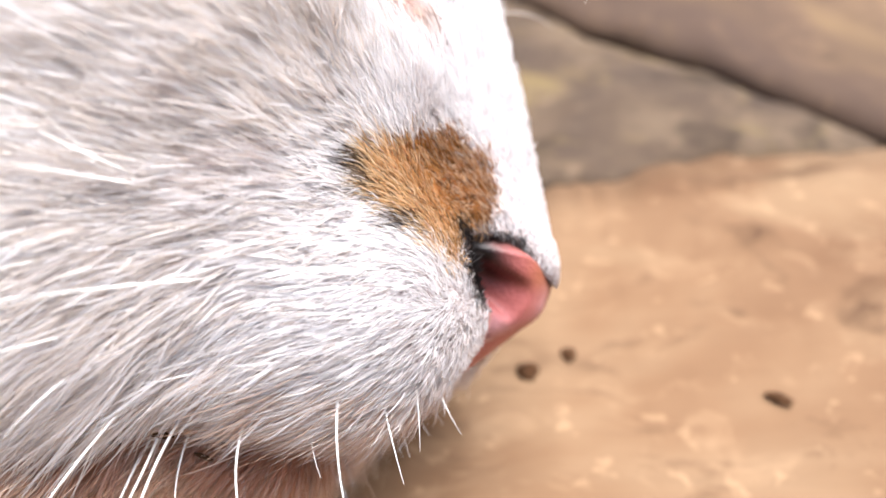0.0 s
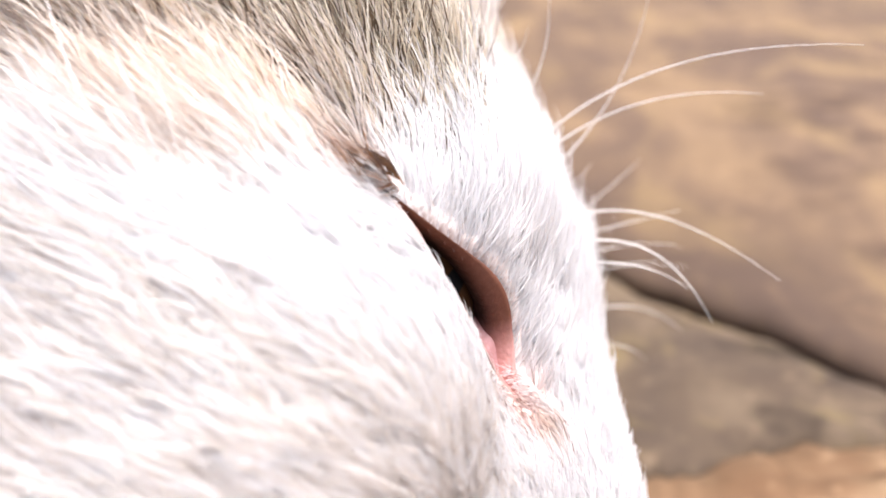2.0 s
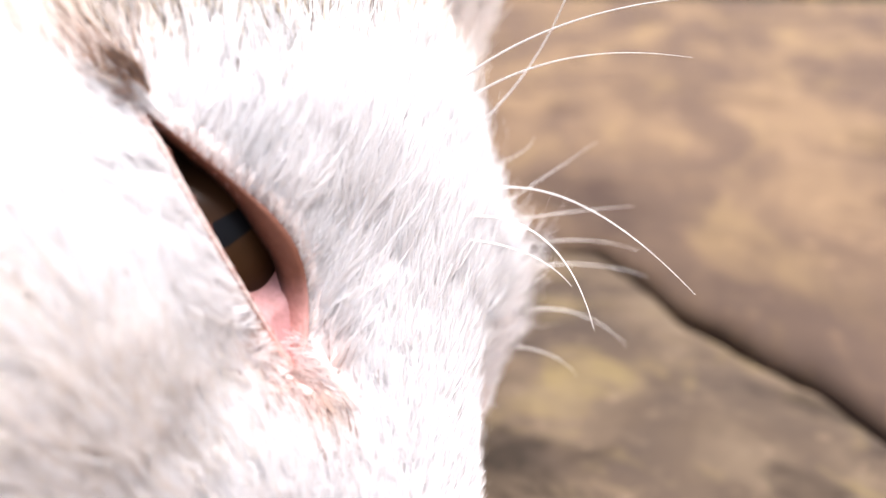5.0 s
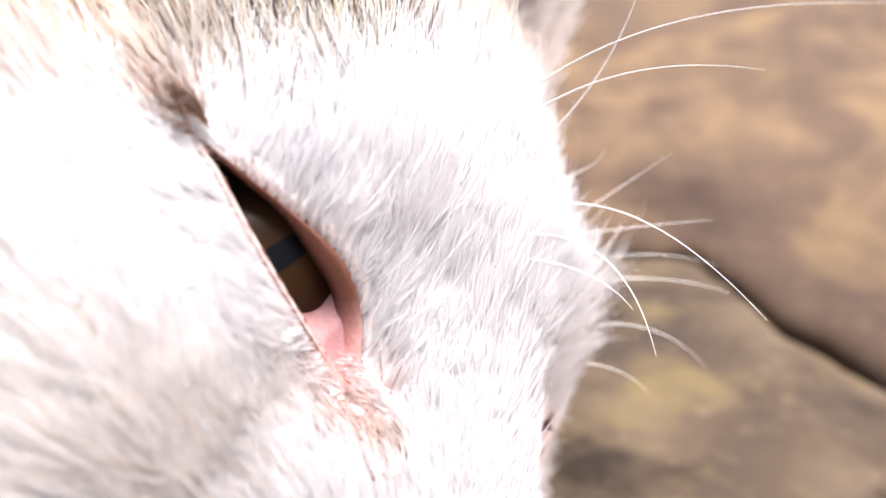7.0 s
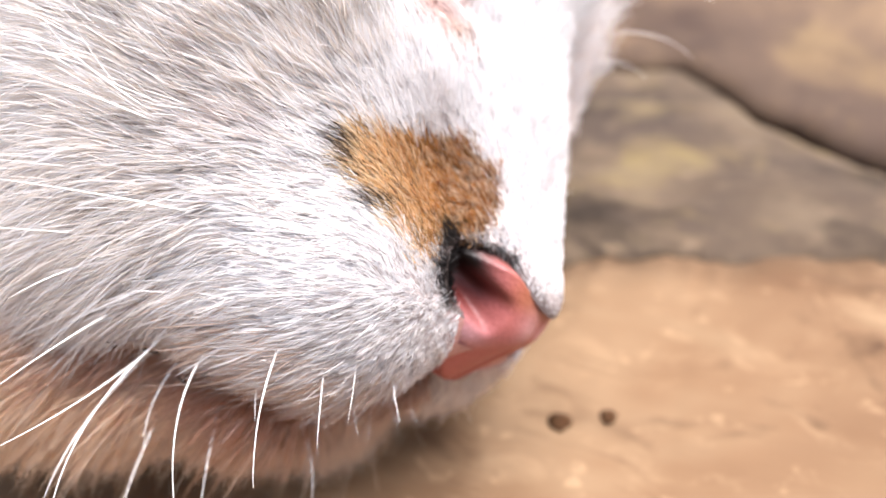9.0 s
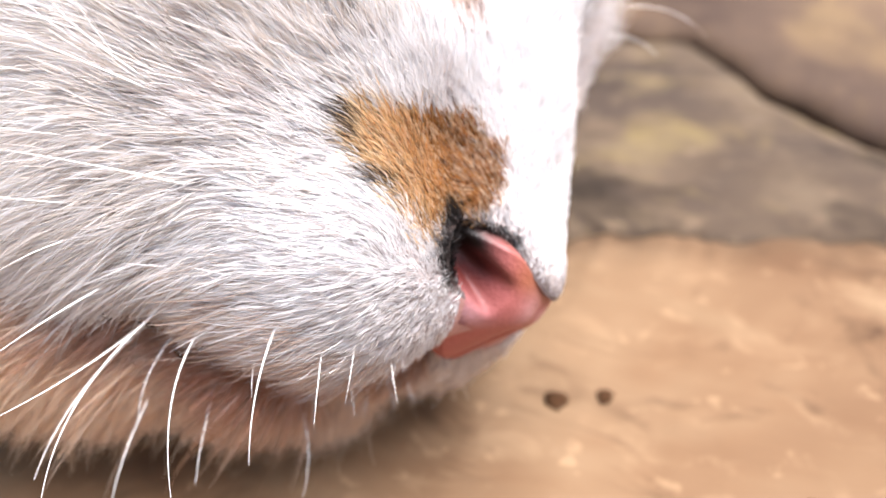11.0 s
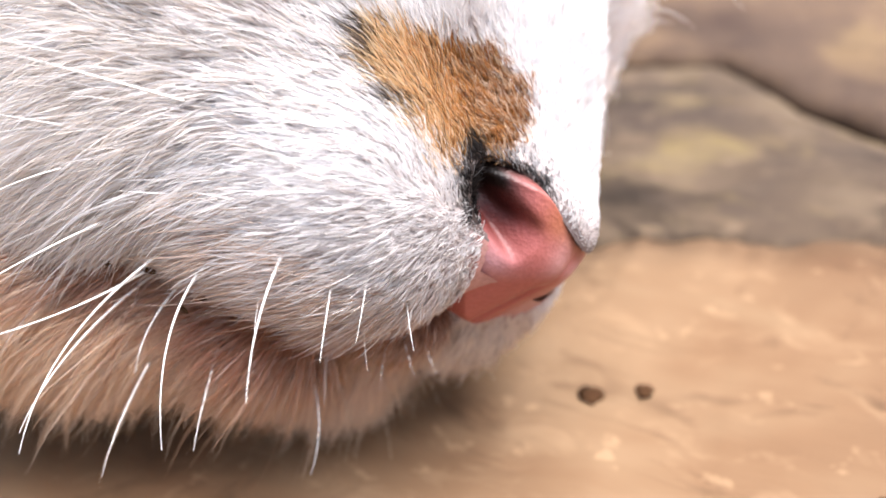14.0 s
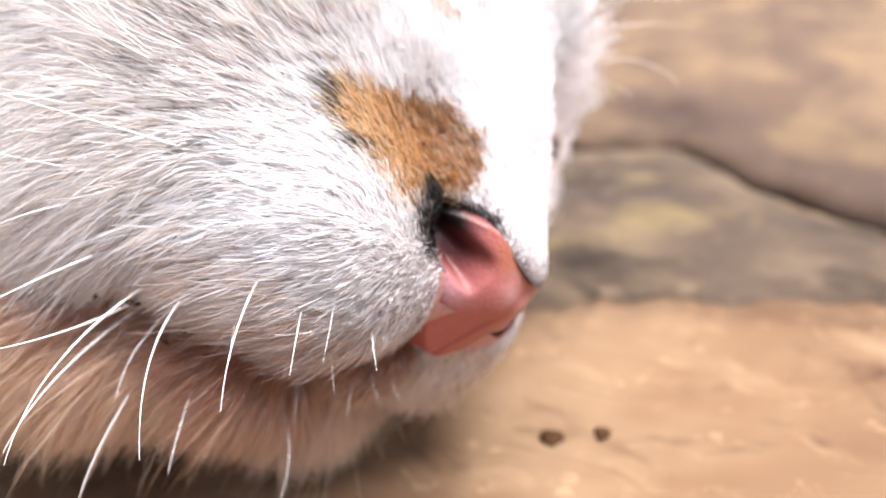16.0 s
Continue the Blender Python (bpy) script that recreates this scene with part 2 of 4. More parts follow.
def upper_distance(q, far=None):
    """Distance to the skull, nose, cheeks and upper lips; far: which points lie on the left side, where the lips are slimmer."""
    def scaled(k):
        return q if far is None else np.where(far[..., None], q * np.array((1, k, 1)), q)

    slim, broad, flat = scaled(1.28), scaled(0.87), scaled(1.45)
    d = ellipsoid(q, (-7.6, 0, 2.4), (4.18, 4.7, 4.4))                   # skull
    d = blend(d, cone(q, (-5.0, 0, 2.65), (-0.72, 0, -0.26), 2.25, 0.97), 1.0)   # bridge of the nose
    d = blend(d, ellipsoid(broad, (-5.6, -2.6, -0.6), (2.6, 2.3, 2.7)), 1.0)       # cheek
    d = blend(d, ellipsoid(broad, (-4.3, -2.9, 0.9), (1.5, 1.3, 1.3)), 1.2)        # under the eye
    d = blend(d, ellipsoid(q, (-6.0, -3.4, 1.6), (2.2, 1.2, 1.6)), 1.5)        # below and behind the eye
    d = blend(d, ellipsoid(q, (-3.1, -1.6, 1.1), (1.0, 0.9, 0.9)), 0.8)        # between eye and nose
    d = blend(d, ellipsoid(broad, (-3.55, -2.35, -0.15), (1.35, 1.2, 1.25)), 0.8)  # side of the muzzle
    d = blend(d, ellipsoid(flat, (-4.85, -1.9, 3.9), (0.9, 1.1, 0.9)), 0.8)        # brow
    d = blend(d, ellipsoid(slim, (-2.35, -1.4, -1.2), (2.05, 1.95, 1.65)), 0.8)  # whisker pad
    d = blend(d, ellipsoid(q, (-4.4, -2.5, -1.1), (1.8, 1.6, 1.7)), 0.9)       # behind it
    d = blend(d, ellipsoid(slim, (-3.5, -2.0, -1.75), (1.7, 1.45, 1.3)), 0.7)     # back of the upper lip
    d = blend(d, ellipsoid(q, (-5.5, -3.0, -2.5), (2.3, 1.5, 1.6)), 0.9)       # corner of the mouth
    d = blend(d, ellipsoid(q, (-9.6, -2.0, 4.2), (3.0, 3.0, 3.3)), 0.8)        # temple
    d = blend(d, ellipsoid(q, (-11.5, 0, -1.0), (5.0, 4.7, 4.7)), 1.5)         # neck
    return d


def jaw_distance(q):
    jaw = ellipsoid(q, (-2.02, 0, -2.2), (1.25, 0.85, 0.78))
    jowl = blend(cone(q, (-2.7, -0.72, -3.60), (-6.4, -2.7, -5.1), 0.86, 2.16), ellipsoid(q, (-2.8, -0.85, -3.45), (1.1, 0.9, 0.8)), 0.5)
    return blend(jaw, jowl, 0.25)


def head_distance(p):
    """Distance to the skin of the head, its eyes closed over."""
    q = mirrored(p)
    d = blend(upper_distance(q, np.asarray(p)[..., 1] > 0), ellipsoid(np.asarray(p, float), (-4.12, 2.5, 2.1), (0.5, 2.3, 2.75)), 0.9)      # fluffier brow on the left side
    # the eyeball swells both lids, and the skin swells at the outer corner
    e = eye_frame(p)
    a, b = e @ EYE_ALONG, e @ EYE_UP
    near = np.exp(-np.clip(e @ EYE_OUT, -2, 2) ** 2)
    d = d + near * (-0.12 * np.exp(-((a + 0.40) / 0.95) ** 2 - ((b - 0.66) / 0.36) ** 2) - 0.03 * np.exp(-((a + 0.1) / 1.1) ** 2 - ((b + 0.10) / 0.28) ** 2) - 0.12 * np.exp(-((a - 1.35) / 0.6) ** 2 - ((b - 0.1) / 0.5) ** 2))
    return blend(d, jaw_distance(q), 0.12)


def lid_lines(a):
    """The lower and the upper rim of the opening, along the eye from its inner corner (-) to its outer one (+)."""
    low, high = 0.0, 0.0
    for d in (-0.12, -0.06, 0.0, 0.06, 0.12):
        low = low + 0.2 * np.interp(a + d, (-1.5, -0.8, -0.38, 0.07, 0.51, 0.96, 1.4), (0.0, 0.0, 0.01, 0.03, 0.06, 0.11, 0.11))
        high = high + 0.2 * np.interp(a + d, (-1.55, -1.4, -1.15, -0.9, -0.6, -0.3, 0.0, 0.35, 0.64, 0.96, 1.2, 1.4), (0.0, 0.15, 0.35, 0.48, 0.57, 0.58, 0.54, 0.45, 0.36, 0.25, 0.17, 0.11))
    return low, np.maximum(high, low + 0.005)


def eye_hole(p):
    q = eye_frame(p)
    a, b, c = q @ EYE_ALONG, q @ EYE_UP, q @ EYE_OUT
    low, high = lid_lines(a)
    high = np.where(np.asarray(p)[..., 1] > 0, low + 0.9 * (high - low), high)      # the left eye is narrower
    return np.maximum(np.maximum(np.abs(b - (low + high) / 2) - (high - low) / 2, np.abs(a + 0.04) - np.where(np.asarray(p)[..., 1] > 0, 0.7, 1.47)), np.abs(c) - 1.2)


def skin_distance(p):
    """The head with room behind the nostrils; the eyes' openings are cut into the mesh."""
    d = head_distance(p)
    q = mirrored(p)
    d = -blend(-d, ellipsoid(q, (-0.15, -1.10, -0.17), (1.25, 0.46, 0.42)), 0.06)   # room for the nostril
    return d


def skin_normal(p, e=0.02):
    n = np.stack([skin_distance(p + e * v) - skin_distance(p - e * v) for v in np.eye(3)], -1)
    return n / (np.linalg.norm(n, axis=-1, keepdims=True) + 1e-9)


def march(eye, way, far=0.0, steps=70, dist=None):
    """Where rays meet the skin (t < 0: never)."""
    dist = dist or skin_distance
    s = np.full(way.shape[:-1], far, float)
    for _ in range(steps):
        s = s + 0.75 * dist(eye + s[..., None] * way)
    return s


# ---- boards and surroundings ----
def near_edge(x):
    return 14.7 + 2.6 * np.tanh(x / 6.0) + 0.14 * np.sin(1.1 * x + 0.5) + 0.10 * np.sin(2.9 * x + np.sin(x)) + 0.06 * np.sin(7.3 * x + 2 * np.sin(2.1 * x)) - 0.02 * np.clip(x - 6, 0, 8)


def far_edge(x):
    slope = 28.65 - 1.02 * np.clip(x - 1.2, 0, None) - 0.05 * np.clip(x - 1.2, 0, 6)
    return np.maximum(slope, near_edge(x) + 0.25) + 0.25 * np.sin(0.9 * x + 1) + 0.12 * np.sin(2.7 * x)


def board(name, low, high, depth, mat, label, parent, seed, lift=0.0, n=(260, 40), span=(-150, 150), edge_dark_peak=0.0):
    """A thick board between two edges y = low(x), y = high(x), in head units, its top gently uneven and its rims worn round."""
    s = np.linspace(-1, 1, n[0])
    x = span[1] * (0.12 * s + 0.88 * s ** 5)
    v = np.r_[0.0, 0.0, np.linspace(0, 1, n[1]), 1.0, 1.0]
    X = np.repeat(x[:, None], len(v), 1)
    lo, hi = low(x)[:, None], high(x)[:, None]
    Y = lo + (hi - lo) * v[None]
    edge = np.minimum(Y - lo, hi - Y)
    p = np.stack([X * 0.35, Y * 0.8, 0 * X], -1)
    Z = lift + 0.10 * ripple(p, seed) - 0.35 * np.exp(-edge / 0.35) + 0.05 * ripple(p * 3, seed + 1)
    Z[:, 0], Z[:, -1] = lift - depth, lift - depth
    Z[:, 1], Z[:, -2] = Z[:, 1] - 0.25, Z[:, -2] - 0.25
    verts = np.stack([X, Y, Z], -1).reshape(-1, 3) * UNIT
    me = big_mesh(name, verts, sheet(n[0], len(v)).ravel(), 4, mat)
    # darker towards the low edge, unevenly
    edge_dark = edge_dark_peak * np.exp(-((Y - lo) / 9.0) ** 2) * (0.75 + 0.35 * ripple(p * 0.9, seed + 2))
    paint(me, np.repeat(np.clip(edge_dark, 0, 1).reshape(-1, 1), 3, 1))
    return part(name, me, parent, label)


def build_ground():
    earth = new("ground", mesh_of("ground", [(-600, -600, -0.42), (600, -600, -0.42), (600, 600, -0.42), (-600, 600, -0.42)], [(0, 1, 2, 3)], M_EARTH, False))
    tagged(earth, "dark mossy earth below the wooden boards", "ground", kind="structure")
    deck = new("wooden_platform")
    tagged(deck, "weathered platform of thick brown wooden boards with a crack", "platform", kind="structure")
    board("board", lambda x: 0 * x - 60, near_edge, 6, M_NEAR, "tan worn wooden board under the cat", deck, 11)
    board("board", lambda x: near_edge(x) + 0.04, lambda x: far_edge(x) - 0.42 - 0.34 * np.clip(np.sin(0.55 * x - 1.0), 0, 1) - 0.10 * np.sin(1.7 * x), 6, M_WEDGE, "grey-brown weathered wedge of wood with mossy stains", deck, 23, -0.12)
    board("board", far_edge, lambda x: 103 + 0 * x + 0.4 * np.sin(0.21 * x), 8, M_FAR, "reddish-tan weathered wooden board", deck, 37, 0.05, (260, 110), edge_dark_peak=0.85)


def build_plants():
    rng = np.random.default_rng(5)
    for k in range(14):
        cx, cy = rng.uniform(-0.9, 1.6), rng.uniform(1.0, 1.9)
        verts, faces = [], []
        for _ in range(240):
            a, tilt, size = rng.uniform(0, 6.28), rng.uniform(-0.3, 1.1), rng.uniform(0.015, 0.05)
            base = np.array((rng.normal(0, 0.09), rng.normal(0, 0.09), rng.uniform(0, 0.42) + rng.normal(0, 0.02)))
            way = np.array((math.cos(a) * math.cos(tilt), math.sin(a) * math.cos(tilt), math.sin(tilt)))
            side = np.array((-math.sin(a), math.cos(a), 0)) * size * 0.32
            up = np.cross(way, side) * 0.6
            i = len(verts)
            verts += [base, base + way * size * 0.5 + side + up, base + way * size, base + way * size * 0.5 - side + up, base + way * size * 0.5]
            faces += [(i, i + 1, i + 4), (i + 1, i + 2, i + 4), (i + 2, i + 3, i + 4), (i + 3, i, i + 4)]
        bush = new("bush", mesh_of("bush", verts, faces, M_LEAF))
        bush.location = (cx, cy, -0.42)
        tagged(bush, "low green leafy plant growing beyond the platform", "plant", "plants beyond the platform")


build_ground()
build_plants()


# ---- the cat ----
CAT_BASE = Vector(((NOSE + TURN @ np.array((-9.0, 0, -2.0))) * UNIT))
CAT_BASE.z = 0.0
cat = new("cat")
cat.location = CAT_BASE
tagged(cat, "white cat with tan nose patch and tabby forehead lying on boards", "cat")
IN_CAT = Matrix.Translation(-CAT_BASE) @ HEAD
rng = np.random.default_rng(3)


def step(x, a, b):
    s = np.clip((x - a) / (b - a), 0, 1)
    return s * s * (3 - 2 * s)


def tabby_part(p):
    """How far the tabby of the forehead reaches, from 0 to 1."""
    d = (p[:, 2] - 3.7) - 0.25 * (p[:, 0] + 5.2) + 0.35 * ripple(p * 0.9, 13)
    return step(d, 0.0, 1.5) * step(-p[:, 0] - 0.25 * (p[:, 1] + 2), 4.4, 5.7) * (0.12 + 0.88 * step(-p[:, 1] + 0.3 * ripple(p, 19), 1.2, 2.9))


PATCH_MID = np.array((-1.4, -1.88, 0.34))
PATCH_X, PATCH_Y = np.array((0.087, 0.954, 0.288)), np.array((-0.84, -0.085, 0.536))
PATCH_RIM = ((-1.02, 0.79), (-0.51, 0.89), (0.22, 0.9), (0.76, 0.79), (1.09, 0.23), (1.07, -0.26), (0.87, -0.5),
             (0.55, -0.62), (0.3, -0.43), (-0.04, -0.93), (-0.4, -0.83), (-0.74, -0.45), (-1.02, 0.0), (-1.13, 0.42))


def patch_place(p):
    """Where p lies on the patch beside the nose, and how deep inside its rim (outside: less than zero)."""
    q = p - PATCH_MID
    x, y = q @ PATCH_X, q @ PATCH_Y
    gap, inside = np.full(len(p), 9.0), np.zeros(len(p), bool)
    for (x0, y0), (x1, y1) in zip(PATCH_RIM, PATCH_RIM[1:] + PATCH_RIM[:1]):
        s = np.clip(((x - x0) * (x1 - x0) + (y - y0) * (y1 - y0)) / ((x1 - x0) ** 2 + (y1 - y0) ** 2), 0, 1)
        gap = np.minimum(gap, np.hypot(x - x0 - s * (x1 - x0), y - y0 - s * (y1 - y0)))
        inside ^= ((y0 > y) != (y1 > y)) & (x < x0 + (y - y0) / (y1 - y0) * (x1 - x0))
    inside &= (np.abs(q @ np.cross(PATCH_X, PATCH_Y)) < 1.2) & (p[:, 1] < 0)
    return x, y, np.where(inside, gap, -np.maximum(gap, 0.02))


def tear_zone(p):
    """The thin-haired skin below the inner corner of each eye."""
    e = eye_frame(p)
    a, b = e @ EYE_ALONG, e @ EYE_UP
    return np.exp(-((a + 1.45) / 0.55) ** 2 - ((b + 0.12) / 0.30) ** 2) + 0.6 * np.exp(-((a + 2.0) / 0.3) ** 2 - ((b - 0.05) / 0.25) ** 2)


def coat_colour(p):
    """Colour of the hair that grows at p."""
    wob = 0.16 * ripple(p * 2.2, 41)[:, None]
    white = np.array((0.965, 0.955, 0.957))
    c = np.tile(white, (len(p), 1)) 
    # warm tint low on the jaw and cheek; reddish lips, their crease shade painted in
    q = mirrored(p)
    low = (step(upper_distance(q) - jaw_distance(q) + 0.15 * ripple(p, 7), -0.1, 0.35) * step(p[:, 0], -9.0, -6.0))[:, None]
    c = c * (1 - low) + np.array((0.93, 0.75, 0.57)) * low
    lips = (mouth(p) * step(-p[:, 2], 1.7, 2.3))[:, None] * 0.88
    c = c * (1 - lips) + np.array((0.45, 0.22, 0.13)) * lips
    # the shadow below the lip fringe is put into the jaw hair's colour
    under_lip_shade = (low[:, 0] * step(-upper_distance(q), -0.75, -0.2) * step(p[:, 0], -4.8, -3.6) * (p[:, 1] < 0.2))[:, None] * 0.8
    c = c * (1 - under_lip_shade) + np.array((0.40, 0.19, 0.12)) * under_lip_shade
    for spot, size in (((-2.56, -3.46, -0.05), 0.14), ((-2.85, -3.76, -0.28), 0.16), ((-3.3, -4.0, 0.1), 0.14), ((-2.2, -1.98, 1.45), 0.10), ((-2.05, -1.76, 1.28), 0.10), ((-2.4, -3.3, -0.55), 0.12)):
        s = 0.45 * np.exp(-np.sum((p - np.array(spot)) ** 2, 1) / size ** 2)[:, None]
        c = c * (1 - s) + np.array((0.52, 0.36, 0.31)) * s
    for spot, size, much in (((-1.9, -1.35, -3.0), 0.5, 0.9), ((-2.35, -1.75, -3.1), 0.55, 0.9), ((-1.65, -0.8, -2.9), 0.45, 0.9), ((-3.1, -2.4, -3.15), 0.6, 0.75), ((-4.3, -3.5, -2.7), 0.6, 0.5)):
        s = much * np.exp(-np.sum((p - np.array(spot)) ** 2, 1) / size ** 2)[:, None] * low
        c = c * (1 - s) + np.array((0.50, 0.215, 0.11)) * s
    # tabby forehead above the outer half of the eye
    tab = tabby_part(p)
    pick, pick2 = rng.random(len(p)), rng.random(len(p))
    tab = (tab > pick2)[:, None] * 1.0
    dark_hair = (pick < 0.42)[:, None]
    tabby = np.where(dark_hair, np.array((0.16, 0.105, 0.06)), np.array((0.84, 0.75, 0.60)))
    c = c * (1 - tab) + tabby * tab
    beige = (step(-p[:, 0], 4.8, 6.0) * step(p[:, 2] + 0.4 * ripple(p * 0.7, 17), 2.1, 3.4))[:, None] * 0.8
    c = c * (1 - beige * (1 - tab)) + np.array((0.88, 0.75, 0.62)) * beige * (1 - tab)
    cream = (step(p[:, 1], -0.2, 0.5) * step(-p[:, 2], 0.9, 1.5) * step(p[:, 0], -6, -4) * (1 - low[:, 0]))[:, None]
    c = c * (1 - cream) + np.array((0.96, 0.87, 0.77)) * cream
    beige = rng.random(len(p)) < 0.40 * step(-p[:, 2], 1.6, 2.4) * step(p[:, 0], -2.6, -1.6) * (p[:, 1] < 0)
    c = np.where(beige[:, None], c * np.array((0.78, 0.62, 0.51)), c)
    tips = rng.random(len(p)) < 0.42 * step(-pad_reach(p[:, 1], p[:, 2]), -1.6, -1.05) * (p[:, 0] > -1.6) * step(p[:, 2], -0.6, -0.2)
    c = np.where(tips[:, None], c * np.array((0.30, 0.26, 0.25)), c)
    # cream hairs among the white ones of the cheek
    far_back = np.linalg.norm(p - np.array((0.4, 0, -0.1)), axis=1)
    creamy = rng.random(len(p)) < 0.55 * step(far_back + 0.6 * ripple(p * 0.8, 83), 3.6, 5.2) * step(-p[:, 1], 1.5, 2.5) * step(-p[:, 2], -2.6, -1.6)
    c = np.where(creamy[:, None], c * np.array((0.91, 0.86, 0.80)), c)
    # a few greyish hairs among the white ones of the muzzle
    grey = ((rng.random(len(p)) < 0.11 * step(p[:, 0], -4.5, -2.5) * step(-p[:, 2], -0.6, 0.6)) & (p[:, 0] > -5))[:, None]
    c = np.where(grey, c * np.array((0.50, 0.45, 0.43)), c)
    # tan patch beside the nose: pale and fading towards the cheek, rusty towards the bridge
    x, y, depth = patch_place(p)
    fading = step(-(0.5 * x + y), 0.0, 0.7)
    inside = step(depth + 0.8 * wob[:, 0], -0.09, 0.05 + 0.32 * fading)
    pick3, pick4 = rng.random(len(p)), rng.random(len(p))
    rusty = step(x + 0.3 * y + 0.22 * rng.normal(size=len(p)), 0.05, 0.75)[:, None]
    pale = step(-x + 0.15 * rng.normal(size=len(p)), -0.2, 0.9)[:, None]
    tan = np.array((0.68, 0.35, 0.11)) * (1 - pale) + np.array((0.84, 0.60, 0.34)) * pale
    tan = tan * (1 - rusty) + np.array((0.43, 0.180, 0.045)) * rusty
    tan = np.where((pick4 < 0.36)[:, None], 0.45 * tan + 0.55 * np.array((0.93, 0.80, 0.60)), tan)
    tan = np.where((pick4 > 0.87)[:, None], 0.35 * tan, tan)
    c = np.where((pick3 < inside)[:, None], tan, c)
    for spot, size in (((-2.15, -2.86, 0.28), 0.11), ((-2.02, -2.82, 0.16), 0.07), ((-1.58, -2.68, -0.10), 0.10), ((-1.45, -2.50, -0.02), 0.08), ((-1.85, -2.79, 0.01), 0.05)):
        s = np.minimum(1, 2.0 * np.exp(-np.sum((p - np.array(spot)) ** 2, 1) / size ** 2))[:, None] * 0.97
        c = c * (1 - s) + np.array((0.07, 0.04, 0.024)) * s
    # rusty tear stains at both corners of the eye
    for spot, size, tone, much in ((EYE_MID + 1.68 * EYE_ALONG + 0.13 * EYE_UP, 0.19, (0.40, 0.20, 0.09), 0.8), (EYE_MID + 1.52 * EYE_ALONG + 0.14 * EYE_UP, 0.13, (0.05, 0.022, 0.014), 1.0),
                                   (EYE_MID - 1.65 * EYE_ALONG + 0.05 * EYE_UP, 0.28, (0.76, 0.52, 0.46), 0.4), (EYE_MID - 2.05 * EYE_ALONG, 0.16, (0.62, 0.40, 0.22), 0.4)):
        off = eye_frame(p) + EYE_MID - spot
        off = off - 0.85 * (off @ EYE_OUT)[:, None] * EYE_OUT
        s = np.minimum(1, 1.6 * much * np.exp(-np.sum(off ** 2, 1) / size ** 2))[:, None]
        c = c * (1 - s) + np.array(tone) * s
    tear = tear_zone(p)
    fleck = rng.random(len(p)) < 0.14 * tear
    c = c * (1 - 0.35 * tear[:, None]) + np.array((0.80, 0.64, 0.58)) * 0.35 * tear[:, None]
    c = np.where(fleck[:, None], np.array((0.34, 0.19, 0.13)), c)
    # black smudge over the nostril and along the leather's upper rim
    for spot, size in (((-1.06, -1.56, 0.10), 0.13), ((-0.88, -1.48, -0.02), 0.18), ((-0.74, -1.42, -0.14), 0.24), ((-0.66, -1.58, -0.30), 0.17), ((-0.50, -1.46, -0.50), 0.12), ((-0.67, -1.16, 0.02), 0.22), ((-0.54, -0.95, 0.13), 0.16), ((-0.44, -0.76, 0.24), 0.11)):
        s = np.minimum(1, 3.5 * np.exp(-np.sum((p - np.array(spot)) ** 2, 1) / size ** 2))[:, None]
        c = c * (1 - s) + np.array((0.02, 0.016, 0.015)) * s
    return np.clip(c, 0.01, 0.97)


def mouth(p):
    """One along the line of the lips, falling to zero away from it."""
    q = mirrored(p)
    return step(-np.abs(upper_distance(q) - jaw_distance(q) + 0.12), -0.50, -0.10) * step(-p[:, 2], 1.2, 1.8) * step(p[:, 0], -5.0, -3.6)


def skin_colour(p):
    c = np.tile(np.array((0.78, 0.66, 0.60)), (len(p), 1))
    snout = step(p[:, 0], -2.4, -1.2)[:, None]
    c = c * (1 - snout) + np.array((0.46, 0.36, 0.33)) * snout
    tear = 0.8 * np.clip(tear_zone(p), 0, 1)[:, None]
    c = c * (1 - tear) + np.array((0.52, 0.31, 0.27)) * tear
    lip = mouth(p)[:, None]
    c = c * (1 - lip) + np.array((0.46, 0.20, 0.15)) * lip
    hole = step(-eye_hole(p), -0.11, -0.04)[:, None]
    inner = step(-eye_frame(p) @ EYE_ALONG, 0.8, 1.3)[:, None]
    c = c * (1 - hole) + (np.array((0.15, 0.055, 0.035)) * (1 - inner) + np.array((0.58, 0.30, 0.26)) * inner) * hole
    ring = (step(-pad_reach(p[:, 1], p[:, 2]), -1.25, -1.02) * (p[:, 0] > -1.4))[:, None]
    c = c * (1 - ring) + np.where(p[:, 2:] > -0.65, np.array((0.06, 0.025, 0.02)), np.array((0.45, 0.19, 0.16))) * ring
    fur = coat_colour(p)
    fur = np.where(fur[:, 2:] < 0.45, fur * 0.45, fur)
    k = (0.35 + 0.5 * (fur.min(1) < 0.3)[:, None]) * (1 - hole) * (1 - 0.7 * ring)
    tab = tabby_part(p)[:, None]
    c, k = c * (1 - tab) + np.array((0.17, 0.115, 0.07)) * tab, k * (1 - tab)
    return c * (1 - k) + fur * k


